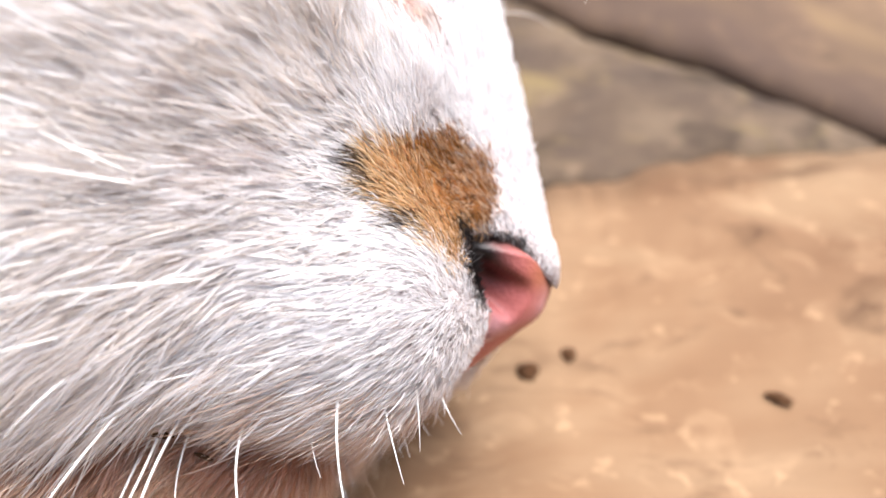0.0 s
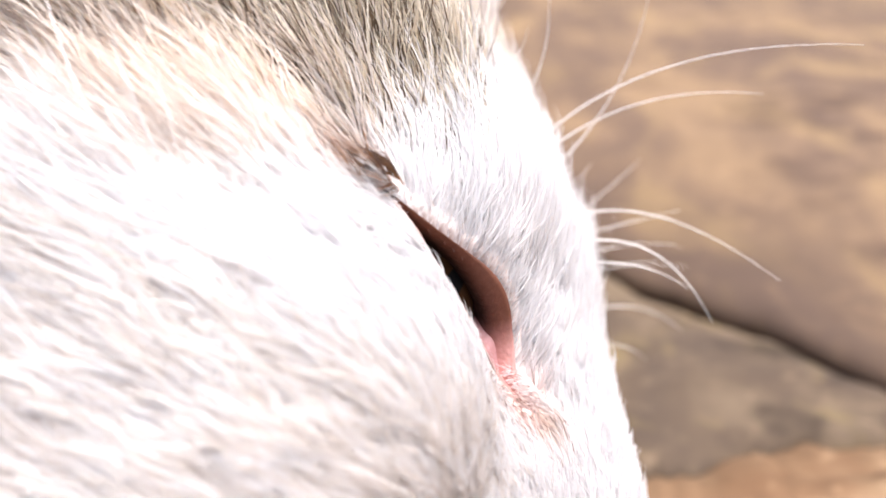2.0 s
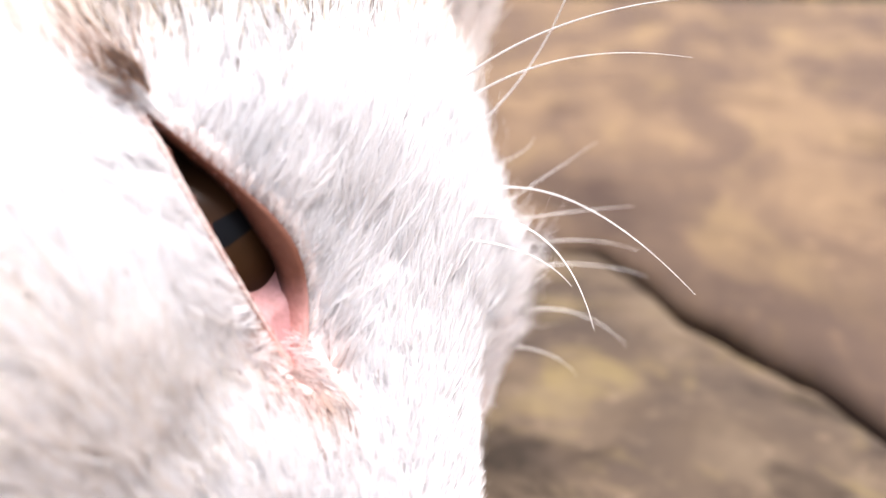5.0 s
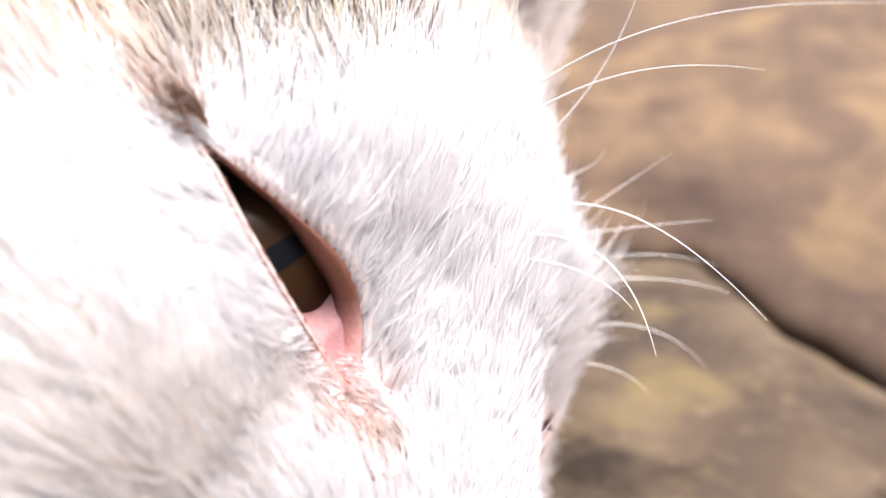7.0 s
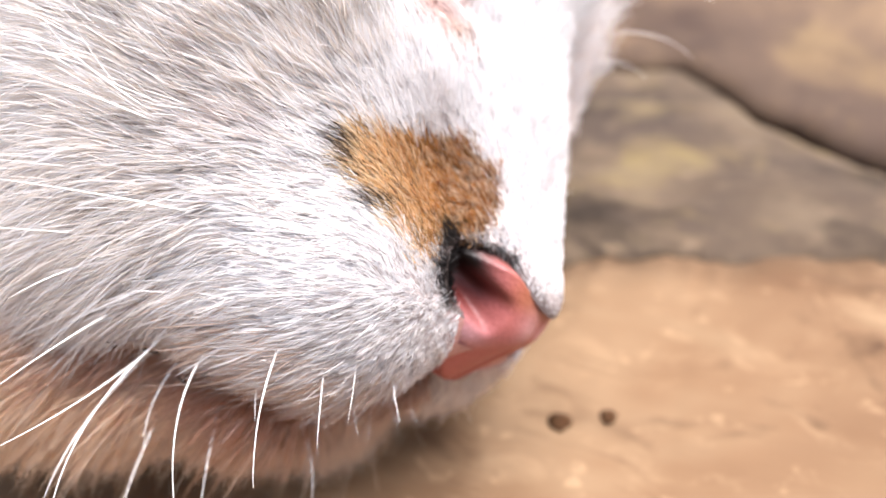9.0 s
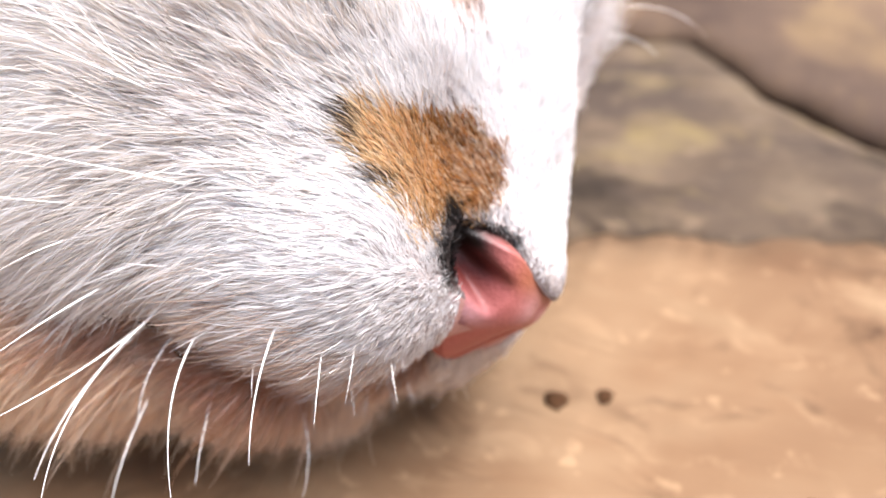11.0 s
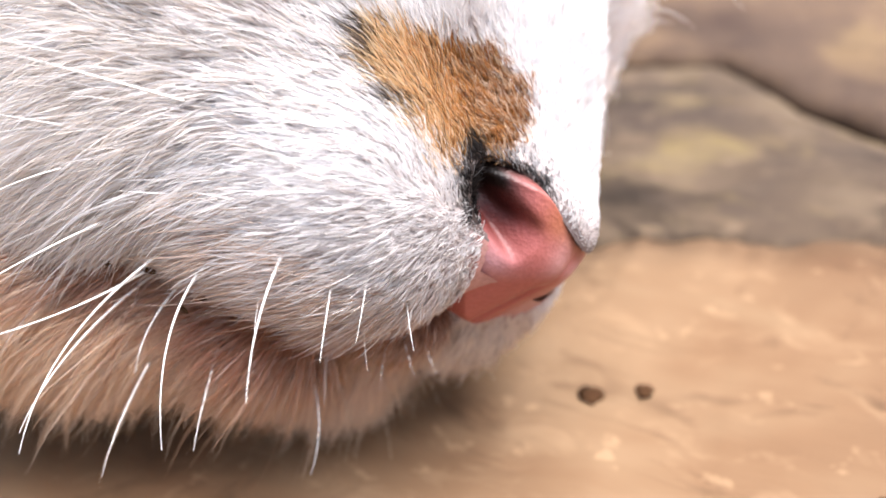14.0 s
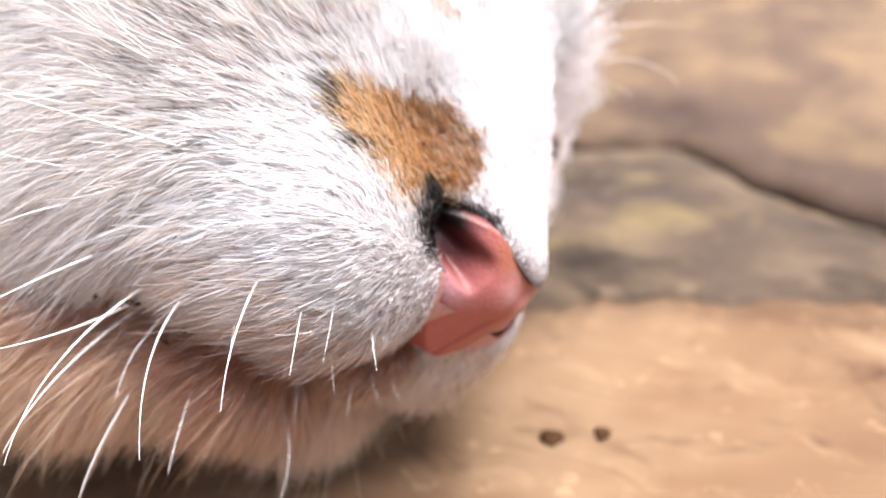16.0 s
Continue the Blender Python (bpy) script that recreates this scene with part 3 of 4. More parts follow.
def build_head():
    centre = np.array((-4.6, 0.0, -0.4))
    nt, nphi = 320, 460
    s = np.linspace(0, 1, nt)
    theta = math.pi * (0.66 * s + 0.34 * s ** 3)
    theta[0], theta[-1] = 1e-3, math.pi - 1e-3
    w = np.linspace(0, 1, nphi, endpoint=False)
    phi = 2 * math.pi * w + 0.62 * np.sin(2 * math.pi * w)          # denser at w = 0.5, the side that shows
    T, P = np.meshgrid(theta, phi, indexing="ij")
    way = np.stack([np.cos(T), np.sin(T) * np.cos(P), np.sin(T) * np.sin(P)], -1)
    start = centre + 16.0 * way
    verts = (start - march(start, -way, 0.0, 46)[..., None] * way).reshape(-1, 3)
    # the skin dips under the rims of the lids
    dip = (0.09 * step(-eye_hole(verts), -0.17, -0.07) * step(eye_frame(verts) @ EYE_UP, 0.10, 0.22))[:, None]
    verts = verts - dip * np.where(verts[:, 1:2] < 0, EYE_OUT, EYE_OUT * np.array((1, -1, 1)))
    quads = sheet(nt, nphi, True)
    mid = verts[quads].mean(1)
    quads = quads[(eye_hole(mid) > 0.0) & ~((pad_reach(mid[:, 1], mid[:, 2]) < np.where(mid[:, 2] > -1.0, 0.9, 0.42)) & (mid[:, 0] > -2.0))]
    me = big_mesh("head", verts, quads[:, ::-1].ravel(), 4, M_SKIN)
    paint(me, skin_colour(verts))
    part("head", me, cat, "pink skin of the white-furred head", IN_CAT)
    return verts, quads


def strands(roots, normals, flow, length, width, lift, colours, curl, rng, pull=0.0):
    """Flat tapering hairs: three bands and a tip each."""
    n = len(roots)
    flow = flow - np.sum(flow * normals, 1)[:, None] * normals
    flow = flow / (np.linalg.norm(flow, axis=1)[:, None] + 1e-6)
    side0 = np.cross(normals, flow)
    turn = rng.normal(0, 0.20, n)[:, None]
    flow = flow * np.cos(turn) + side0 * np.sin(turn)
    rise = (lift * rng.uniform(0.5, 1.5, n))[:, None]
    way = flow * np.cos(rise) + normals * np.sin(rise)
    side = np.cross(normals, way)
    side = side / (np.linalg.norm(side, axis=1)[:, None] + 1e-6)
    tip = rng.normal(0, 0.6, n)[:, None]
    side = side * np.cos(tip) + np.cross(way, side) * np.sin(tip)
    bend = (-normals * (np.sin(rise) * 0.45) + GRAVITY[None] * curl[:, None] + side0 * rng.normal(0, 0.06, n)[:, None])
    rows = []
    L, W = length[:, None], width[:, None]
    for s, thick in ((0.0, 1.0), (0.4, 0.95), (0.75, 0.65)):
        c = roots + way * L * s + bend * L * s * s + pull * s * (2 - s)
        rows += [c - side * W * thick / 2, c + side * W * thick / 2]
    rows.append(roots + way * L + bend * L + pull)
    verts = np.stack(rows, 1).reshape(-1, 3)
    tri = np.array((0, 1, 3, 0, 3, 2, 2, 3, 5, 2, 5, 4, 4, 5, 6))
    loops = (np.arange(n)[:, None] * 7 + tri[None]).ravel()
    return verts, loops, np.repeat(colours, 7, 0)


def build_fur(verts, quads, count):
    tri = np.concatenate([quads[:, [0, 1, 2]], quads[:, [0, 2, 3]]])
    a, b, c = verts[tri[:, 0]], verts[tri[:, 1]], verts[tri[:, 2]]
    area = 0.5 * np.linalg.norm(np.cross(b - a, c - a), axis=1)
    mid = (a + b + c) / 3
    # thick where the hair is short and seen closely, thin on the far side and the neck
    weight = (0.06 + step(-mid[:, 1], -2.2, -0.6)) * (0.12 + step(mid[:, 0], -9.5, -6.0)) * (1 + 0.25 * step(mid[:, 0], -4.0, -2.0))
    hit = rng.choice(len(tri), count, p=area * weight / np.sum(area * weight))
    u, v = rng.random(count), rng.random(count)
    flip = u + v > 1
    u[flip], v[flip] = 1 - u[flip], 1 - v[flip]
    p = a[hit] + u[:, None] * (b - a)[hit] + v[:, None] * (c - a)[hit]
    inside_eye = eye_hole(p) < 0.03
    pad = (pad_reach(p[:, 1], p[:, 2]) < 0.96) & (p[:, 0] > -1.0)
    keep = (rng.random(count) > 0.35 * tabby_part(p)) & ~inside_eye & ~pad & (p[:, 0] > -16) & (rng.random(count) > 0.5 * tear_zone(p)) & (rng.random(count) > 0.5 * mouth(p) * step(-p[:, 0], 1.0, 1.6))
    p = p[keep]
    nrm = skin_normal(p, 0.06)
    away = p - np.array((0.4, 0.0, -0.1))
    dist = np.linalg.norm(away, axis=1)
    flow = away / dist[:, None]
    # the hair of the muzzle sweeps back and down, that of the cheek hangs
    droop = step(dist, 2.0, 6.0)
    hang = 0.12 + 0.88 * step(-p[:, 2], 0.2, 2.2)
    flow = flow + GRAVITY[None] * (hang * (0.15 + 0.35 * droop))[:, None] + np.array((-0.35, 0, 0))[None] * (droop * hang)[:, None]
    flow = flow + (0.22 + 0.25 * step(-dist, -3.6, -2.0))[:, None] * np.stack([ripple(p * 0.8, k) for k in (61, 62, 63)], -1)
    flow = flow + (0.55 * step(-dist, -3.4, -2.2))[:, None] * np.stack([ripple(p * 3.2, k) for k in (64, 65, 66)], -1)
    eye_way = eye_frame(p)
    across, along = eye_way @ EYE_UP - 0.3, eye_way @ EYE_ALONG
    near_eye = (np.exp(-(across / 0.75) ** 2) * np.exp(-((along + 0.2) / 1.75) ** 4))[:, None]
    side_way = EYE_UP * np.where(p[:, 1:2] < 0, 1, np.array((1, -1, 1)))
    flow = flow + np.where(across > 0, 1.1, -1.3)[:, None] * near_eye * side_way
    lips = mouth(p)
    flow = flow + lips[:, None] * 0.5 * GRAVITY[None]
    length = 0.03 + 0.10 * dist + 0.10 * step(dist, 3.2, 5.5) - 0.035 * step(-dist, -2.6, -1.6)
    length = length + 0.35 * step(-p[:, 2], 1.2, 3.4) * step(dist, 1.6, 3.0) + 0.6 * step(-p[:, 0], 3.6, 7.0)
    fringe = step(-p[:, 2], 1.4, 2.3) * step(p[:, 0], -4.2, -3.0) * (upper_distance(mirrored(p)) < 0.06)
    length = length + 0.30 * step(p[:, 1], 1.2, 2.0) * step(p[:, 2], 1.2, 2.2)
    length = length + 0.42 * fringe + 0.15 * (jaw_distance(mirrored(p)) < 0.05)
    length = length * (1 - np.where(p[:, 1] > 0, 0.75, np.where(across > 0, 0.30, 0.62)) * near_eye[:, 0]) * (1 - 0.55 * np.clip(tear_zone(p), 0, 1)) * (1 - 0.8 * np.exp(-((along - 1.62) / 0.42) ** 2 - ((across + 0.14) / 0.34) ** 2)) * rng.uniform(0.65, 1.25, len(p)) * np.where(rng.random(len(p)) < 0.04 * droop, 1.5, 1.0)
    # the rusty hairs at the outer corner stand clear of the white ones
    stain = np.exp(-((along - 1.46) / 0.17) ** 2 - ((across + 0.17) / 0.12) ** 2) * (p[:, 1] < 0) > 0.4
    p = p + np.where(stain, 0.20, 0.0)[:, None] * nrm
    length = np.where(stain, 0.30, length)
    width = 0.0132 + 0.0004 * np.minimum(dist, 8)
    tab = tabby_part(p)
    lift = 0.46 + 0.14 * step(-dist, -4.0, -2.2) + 0.16 * ripple(p * 1.7, 71) + 0.30 * tab
    width = width + 0.004 * tab
    length = length * (1 + 0.15 * tab)
    colours = coat_colour(p + rng.normal(0, 0.05, p.shape) + flow / (np.linalg.norm(flow, axis=1)[:, None] + 1e-6) * (0.55 * length * step(-dist, -4.5, -3.0))[:, None])
    rusty_way = rng.random(len(p))[:, None]
    colours = np.where(stain[:, None], np.array((0.045, 0.02, 0.012)) * (1 - rusty_way) + np.array((0.30, 0.14, 0.06)) * rusty_way, colours)
    curl = 0.06 + 0.22 * droop * hang
    # hairs lean together into small tufts, broader where the coat is long
    lead = np.flatnonzero(rng.random(len(p)) < 0.09 - 0.068 * step(dist, 2.2, 5.0))
    tree = KDTree(len(lead))
    for k, at in enumerate(p[lead]):
        tree.insert(at, k)
    tree.balance()
    near_lead = lead[np.array([tree.find(at)[1] for at in p])]
    pull = (p[near_lead] - p) * rng.uniform(0.25, 0.70, len(p))[:, None]
    lift = 0.55 * lift + 0.45 * (lift * rng.uniform(0.4, 1.6, len(p)))[near_lead]
    length = length * (0.75 + 0.5 * rng.random(len(p))[near_lead])
    colours = colours * (0.88 + 0.12 * rng.random(len(p)) ** 0.5)[near_lead][:, None]
    v7, loops, cols = strands(p, nrm, flow, length, width * rng.uniform(0.6, 1.3, len(p)), lift, colours, curl, rng, pull)
    me = big_mesh("fur", v7, loops, 3, M_FUR)
    paint(me, cols)
    part("fur", me, cat, "soft white fur, tan beside the nose, tabby on the forehead", IN_CAT, "stuff")


PAD_WIDE = ((-1.95, -1.6, -1.25, -0.8, -0.45, -0.05, 0.11), (0.45, 0.68, 0.92, 1.14, 1.34, 1.38, 1.42))


def pad_top(l):
    """The upper rim rises over the nostrils and dips at the tip."""
    a = np.abs(l)
    return 0.17 * np.exp(-((a - 0.88) / 0.32) ** 2) - 0.11 * np.exp(-(l / 0.4) ** 2)


def pad_reach(l, u):
    """1 on the rim of the nose leather, less inside it."""
    u = u - pad_top(l) * step(u, -0.7, 0.1)
    high, n = np.where(u > -0.55, 0.66, 1.28), np.where(u > -0.55, 4.0, 2.5)
    wide = np.interp(u, *PAD_WIDE)
    return ((np.abs(l) / wide) ** n + (np.abs(u + 0.55) / high) ** n) ** (1 / n)


def build_nose():
    """The leather: a domed shield, its rim tucked under the fur, with open nostrils and a dark red underside."""
    nr, na = 80, 200
    rho = np.linspace(0.002, 1, nr)
    ang = np.linspace(0, 2 * math.pi, na, endpoint=False)
    A = np.tile(ang, (nr, 1))
    Rr = np.tile(rho[:, None], (1, na))
    cx, sy = np.cos(A), np.sin(A)
    n = np.where(sy > 0, 4.0, 2.5)
    square = (np.abs(cx) ** n + np.abs(sy) ** n) ** (-1 / n)
    U = -0.55 + square * sy * np.where(sy > 0, 0.66, 1.28) * Rr
    l = square * cx * Rr * np.interp(U, *PAD_WIDE)
    U = U + pad_top(l) * step(U, -0.7, 0.1)
    a = np.abs(l)
    under = 0.06 * np.logaddexp(0, (-0.42 - U) / 0.06)
    f = 0.23 - 0.07 * step(U, -0.7, -0.25) - 0.44 * l ** 2 - 0.12 * np.clip(U + 0.40, 0, 2) ** 2 - 0.46 * under
    hole = np.exp(-(((a - 0.95) / 0.25) ** 4 + ((U + 0.34 - 0.25 * (a - 1.0)) / 0.23) ** 4))
    slit = np.exp(-(((a - 1.22) / 0.22) ** 2 + ((U + 0.08) / 0.32) ** 2))
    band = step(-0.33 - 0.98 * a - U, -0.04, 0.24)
    wing = np.exp(-(((a - 0.92) / 0.32) ** 2 + ((U + 0.86) / 0.22) ** 2))
    ridge = np.exp(-(((a - 0.22 - 0.35 * (U + 0.3)) / 0.20) ** 2 + ((U + 0.36) / 0.30) ** 2))
    groove = np.exp(-(l / 0.06) ** 2) * step(-U, 0.6, 0.9)
    f = f - 0.52 * hole - 0.42 * slit + 0.09 * wing * (1 - band) + 0.04 * ridge - 0.06 * groove
    f = f - 0.45 * step(Rr, 0.90, 1.02) ** 1.5
    verts = np.stack([f, l, U], -1).reshape(-1, 3)

    def tint(c, much, colour):
        much = np.clip(much, 0, 1).reshape(-1, 1)
        return c * (1 - much) + np.array(colour) * much

    c = np.tile(np.array((0.50, 0.155, 0.14)), (len(verts), 1))
    c = tint(c, step(U, -0.30, 0.0) * step(-a, -1.0, -0.5) * 0.9, (0.44, 0.15, 0.075))
    c = tint(c, wing * 0.95, (0.60, 0.32, 0.345))
    c = tint(c, ridge * 0.75, (0.62, 0.34, 0.32))
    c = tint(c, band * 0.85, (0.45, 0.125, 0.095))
    # the nostrils' inner shade is painted: hollow and slit turn near-black
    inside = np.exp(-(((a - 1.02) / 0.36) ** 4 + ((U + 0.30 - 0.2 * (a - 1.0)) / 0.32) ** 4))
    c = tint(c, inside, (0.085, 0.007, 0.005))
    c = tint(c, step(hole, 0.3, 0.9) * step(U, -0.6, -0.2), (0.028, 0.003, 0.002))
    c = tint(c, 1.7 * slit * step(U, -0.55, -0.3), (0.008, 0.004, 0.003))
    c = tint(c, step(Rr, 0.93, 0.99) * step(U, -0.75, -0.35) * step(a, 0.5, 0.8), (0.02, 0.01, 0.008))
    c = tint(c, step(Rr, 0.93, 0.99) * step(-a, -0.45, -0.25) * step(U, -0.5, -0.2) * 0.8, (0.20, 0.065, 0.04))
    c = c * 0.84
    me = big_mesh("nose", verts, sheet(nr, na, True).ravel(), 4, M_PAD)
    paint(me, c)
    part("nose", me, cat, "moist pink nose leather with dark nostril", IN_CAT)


def tube(points, radii, sides=7):
    points = np.array(points, float)
    way = np.gradient(points, axis=0)
    way = way / np.linalg.norm(way, axis=1)[:, None]
    ref = np.array((0.3, 0.5, 0.8))
    one = np.cross(way, ref)
    one = one / np.linalg.norm(one, axis=1)[:, None]
    two = np.cross(way, one)
    a = np.linspace(0, 2 * math.pi, sides, endpoint=False)
    ring = points[:, None] + np.array(radii)[:, None, None] * (np.cos(a)[None, :, None] * one[:, None] + np.sin(a)[None, :, None] * two[:, None])
    return ring.reshape(-1, 3), sheet(len(points), sides, True)


def build_eye(side):
    flip = np.array((1, side, 1))
    mid = EYE_MID if side > 0 else EYE_MID + FAR_SHIFT
    centre = mid - 1.66 * EYE_OUT
    nt, nph = 60, 72
    th = np.linspace(0.001, math.pi - 0.001, nt)
    ph = np.linspace(0, 2 * math.pi, nph, endpoint=False)
    T, P = np.meshgrid(th, ph, indexing="ij")
    r = 1.38 + 0.07 * np.exp(-(T / 0.55) ** 4)
    ball = np.stack([r * np.sin(T) * np.cos(P), r * np.sin(T) * np.sin(P), r * np.cos(T)], -1).reshape(-1, 3)
    me = big_mesh("eye", ball, sheet(nt, nph, True)[:, ::-1].ravel(), 4, M_EYE)
    frame_axes = Matrix(np.array((EYE_ALONG * flip, EYE_UP * flip, EYE_OUT * flip)).T.tolist()).to_4x4()
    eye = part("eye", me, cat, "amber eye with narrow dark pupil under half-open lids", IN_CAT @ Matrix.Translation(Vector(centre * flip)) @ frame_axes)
    back = eye.matrix_basis.inverted() @ IN_CAT
    for rim, sign, colour in (("upper_lid", 1, (0.17, 0.066, 0.042)), ("lower_lid", -1, (0.66, 0.50, 0.45))):
        a = np.linspace(-1.505, 1.425, 70) if side > 0 else np.linspace(-0.74, 0.66, 70)
        b = lid_lines(a)[1 if sign > 0 else 0]
        if side < 0 and sign > 0:
            b = 0.9 * b + 0.1 * lid_lines(a)[0]
        line = mid + a[:, None] * EYE_ALONG + b[:, None] * EYE_UP
        d = march((line + 2.0 * EYE_OUT) * flip, np.tile(-EYE_OUT * flip, (70, 1)), 0.0, 60, head_distance)
        rise = 2.0 - np.clip(d, 0, 3.2)
        # the lid rolls in from the skin over a rounded rim to the eyeball
        rows = [(0.05, -0.02), (0.02, 0.01), (-0.02, -0.01), (-0.07, -0.07), (-0.12, -0.16), (-0.15, -0.30), (-0.10, -0.6), (0.05, -1.1)]
        wide = 0.3 + 0.75 * step(-a, -0.5, 0.3) if sign > 0 else 1.0
        rows = rows if sign > 0 else [(0.03, 0.0), (0.015, 0.02), (0.0, 0.0), (-0.02, -0.08), (-0.02, -0.2), (0.0, -0.4), (0.06, -0.7), (0.16, -1.1)]
        v = np.stack([mid + a[:, None] * EYE_ALONG + (b + sign * o * wide)[:, None] * EYE_UP + (rise + i)[:, None] * EYE_OUT for o, i in rows], 1).reshape(-1, 3) * flip
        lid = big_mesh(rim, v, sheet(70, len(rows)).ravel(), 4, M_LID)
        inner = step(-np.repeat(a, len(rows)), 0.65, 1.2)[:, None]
        # shade behind the rims is painted in: rows darken towards the eyeball
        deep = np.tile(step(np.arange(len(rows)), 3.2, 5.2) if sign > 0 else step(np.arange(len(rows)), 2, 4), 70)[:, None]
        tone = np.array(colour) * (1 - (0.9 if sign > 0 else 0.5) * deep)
        if sign < 0:
            outside = np.tile(step(-np.arange(len(rows)), -2, -1), 70)[:, None]
            tone = tone * (1 - outside) + np.array((0.80, 0.70, 0.66)) * outside
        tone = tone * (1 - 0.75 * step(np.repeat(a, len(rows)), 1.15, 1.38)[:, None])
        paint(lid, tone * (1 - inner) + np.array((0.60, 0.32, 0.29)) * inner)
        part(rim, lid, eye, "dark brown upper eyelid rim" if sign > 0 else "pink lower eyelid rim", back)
    # pink flesh that fills the inner corner and dips under the eyeball
    a, t = np.meshgrid(np.linspace(-1.54, -0.52, 30), np.linspace(0, 1, 14), indexing="ij")
    low, high = lid_lines(a)
    b = low - 0.03 + (high - low + 0.04) * t
    at = mid + a[..., None] * EYE_ALONG + b[..., None] * EYE_UP
    d = march((at + 2.0 * EYE_OUT) * flip, np.tile(-EYE_OUT * flip, at.shape[:-1] + (1,)), 0.0, 60, head_distance)
    dip = 0.05 + 0.12 * np.sin(math.pi * t) + 0.10 * step(t, 0.6, 1.0) + 0.32 * step(a, -0.98, -0.56) + 0.05 * np.exp(-((t - 0.3) / 0.12) ** 2) * step(-a, 0.9, 1.2)
    v = ((at + (2.0 - np.clip(d, 0, 3.2) - dip)[..., None] * EYE_OUT) * flip).reshape(-1, 3)
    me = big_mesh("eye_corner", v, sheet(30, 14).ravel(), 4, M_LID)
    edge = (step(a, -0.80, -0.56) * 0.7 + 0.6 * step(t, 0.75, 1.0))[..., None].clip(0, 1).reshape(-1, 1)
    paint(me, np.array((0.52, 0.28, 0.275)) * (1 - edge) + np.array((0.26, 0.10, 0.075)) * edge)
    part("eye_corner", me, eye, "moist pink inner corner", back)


def build_ear(side):
    flip = np.array((1, side, 1))
    base, tip = (np.array((-8.4, -2.9, 6.2)), np.array((-9.0, -4.4, 10.4))) if side > 0 else (np.array((-8.9, -2.9, 6.2)), np.array((-9.2, -3.5, 10.8)))
    up = (tip - base) / np.linalg.norm(tip - base)
    ahead = np.array((0.85, -0.45, 0.2) if side > 0 else (0.75, 0.60, 0.0))
    ahead = ahead - (ahead @ up) * up
    ahead = ahead / np.linalg.norm(ahead)
    wide = np.cross(up, ahead)
    nv, na = 24, 30
    rows = []
    for shell in (0.0, 0.16):
        for s in np.linspace(0, 1, nv):
            w = 1.75 * (1 - s) ** 0.72 + 0.06
            for a in np.linspace(-1, 1, na):
                bow = 0.95 * w * (1 - a * a) * (1 - 0.4 * s)
                rows.append(base + up * (4.6 * s - shell * 0.4) + wide * a * w - ahead * (bow + shell))
    v = np.array(rows) * flip
    q = sheet(nv, na)
    rim = np.concatenate([np.arange(nv) * na, (nv - 1) * na + np.arange(na), np.arange(nv)[::-1] * na + na - 1])
    seam = np.stack([rim[:-1], rim[1:], rim[1:] + nv * na, rim[:-1] + nv * na], -1)
    me = big_mesh("ear", v, np.concatenate([q, q[:, ::-1] + nv * na, seam]).ravel(), 4, M_EAR)
    paint(me, np.tile(np.array((0.74, 0.66, 0.61)), (len(v), 1)))
    ear = part("ear", me, cat, "pale thin upright ear with pinkish inside", IN_CAT)
    count = 14000
    i = rng.integers(0, 2 * nv * na, count)
    p = v[i] + rng.normal(0, 0.07, (count, 3))
    n = np.where((i >= nv * na)[:, None], -ahead * flip, ahead * flip)
    vv, loops, cols = strands(p, n, np.tile(up * flip, (count, 1)), rng.uniform(0.3, 0.6, count), np.full(count, 0.03), np.full(count, 0.35), np.tile(np.array((0.93, 0.88, 0.84)), (count, 1)), np.full(count, 0.0), rng)
    me = big_mesh("ear_fur", vv, loops, 3, M_FUR)
    paint(me, cols)
    part("ear_fur", me, ear, "short pale fur", kind="stuff")


def build_body():
    T, P = np.meshgrid(np.linspace(0.001, math.pi - 0.001, 60), np.linspace(0, 2 * math.pi, 80, endpoint=False), indexing="ij")
    d = np.stack([np.cos(T), np.sin(T) * np.cos(P), np.sin(T) * np.sin(P)], -1).reshape(-1, 3)
    v = np.array((-21.0, 0.5, -1.5)) + d * np.array((10.5, 6.0, 5.6)) * (1 + 0.03 * ripple(d * 3, 3))[:, None]
    me = big_mesh("body", v, sheet(60, 80, True)[:, ::-1].ravel(), 4, M_SKIN)
    paint(me, np.tile(np.array((0.72, 0.66, 0.62)), (len(v), 1)))
    body = part("body", me, cat, "white furry body lying behind the head", IN_CAT)
    count = 16000
    i = rng.integers(0, len(v), count)
    nrm = d[i] / np.array((10.5, 6.0, 5.6))
    nrm = nrm / np.linalg.norm(nrm, axis=1)[:, None]
    p = v[i] + rng.normal(0, 0.25, (count, 3))
    vv, loops, cols = strands(p, nrm, np.tile(np.array((-1.0, 0, -0.2)), (count, 1)), rng.uniform(1.0, 1.9, count), np.full(count, 0.07), np.full(count, 0.4), np.tile(np.array((0.84, 0.81, 0.78)), (count, 1)), np.full(count, 0.2), rng)
    me = big_mesh("body_fur", vv, loops, 3, M_FUR)
    paint(me, cols)
    part("body_fur", me, body, "long white fur", kind="stuff")


def whisker(root, tip, sag, thick, label=""):
    root, tip = np.array(root, float), np.array(tip, float)
    s = np.linspace(0, 1, 22)[:, None]
    bow = np.array(sag, float)
    line = root + (tip - root) * s + bow * (4 * s * (1 - s))
    v, q = tube(line, thick * (1 - 0.88 * s[:, 0]), 6)
    part("whisker", big_mesh("whisker", v, q.ravel(), 4, M_WHISKER), cat, label, IN_CAT)


verts, quads = build_head()
build_nose()
for side in (1, -1):
    build_eye(side)
    build_ear(side)
build_body()
build_fur(verts, quads, 430000)

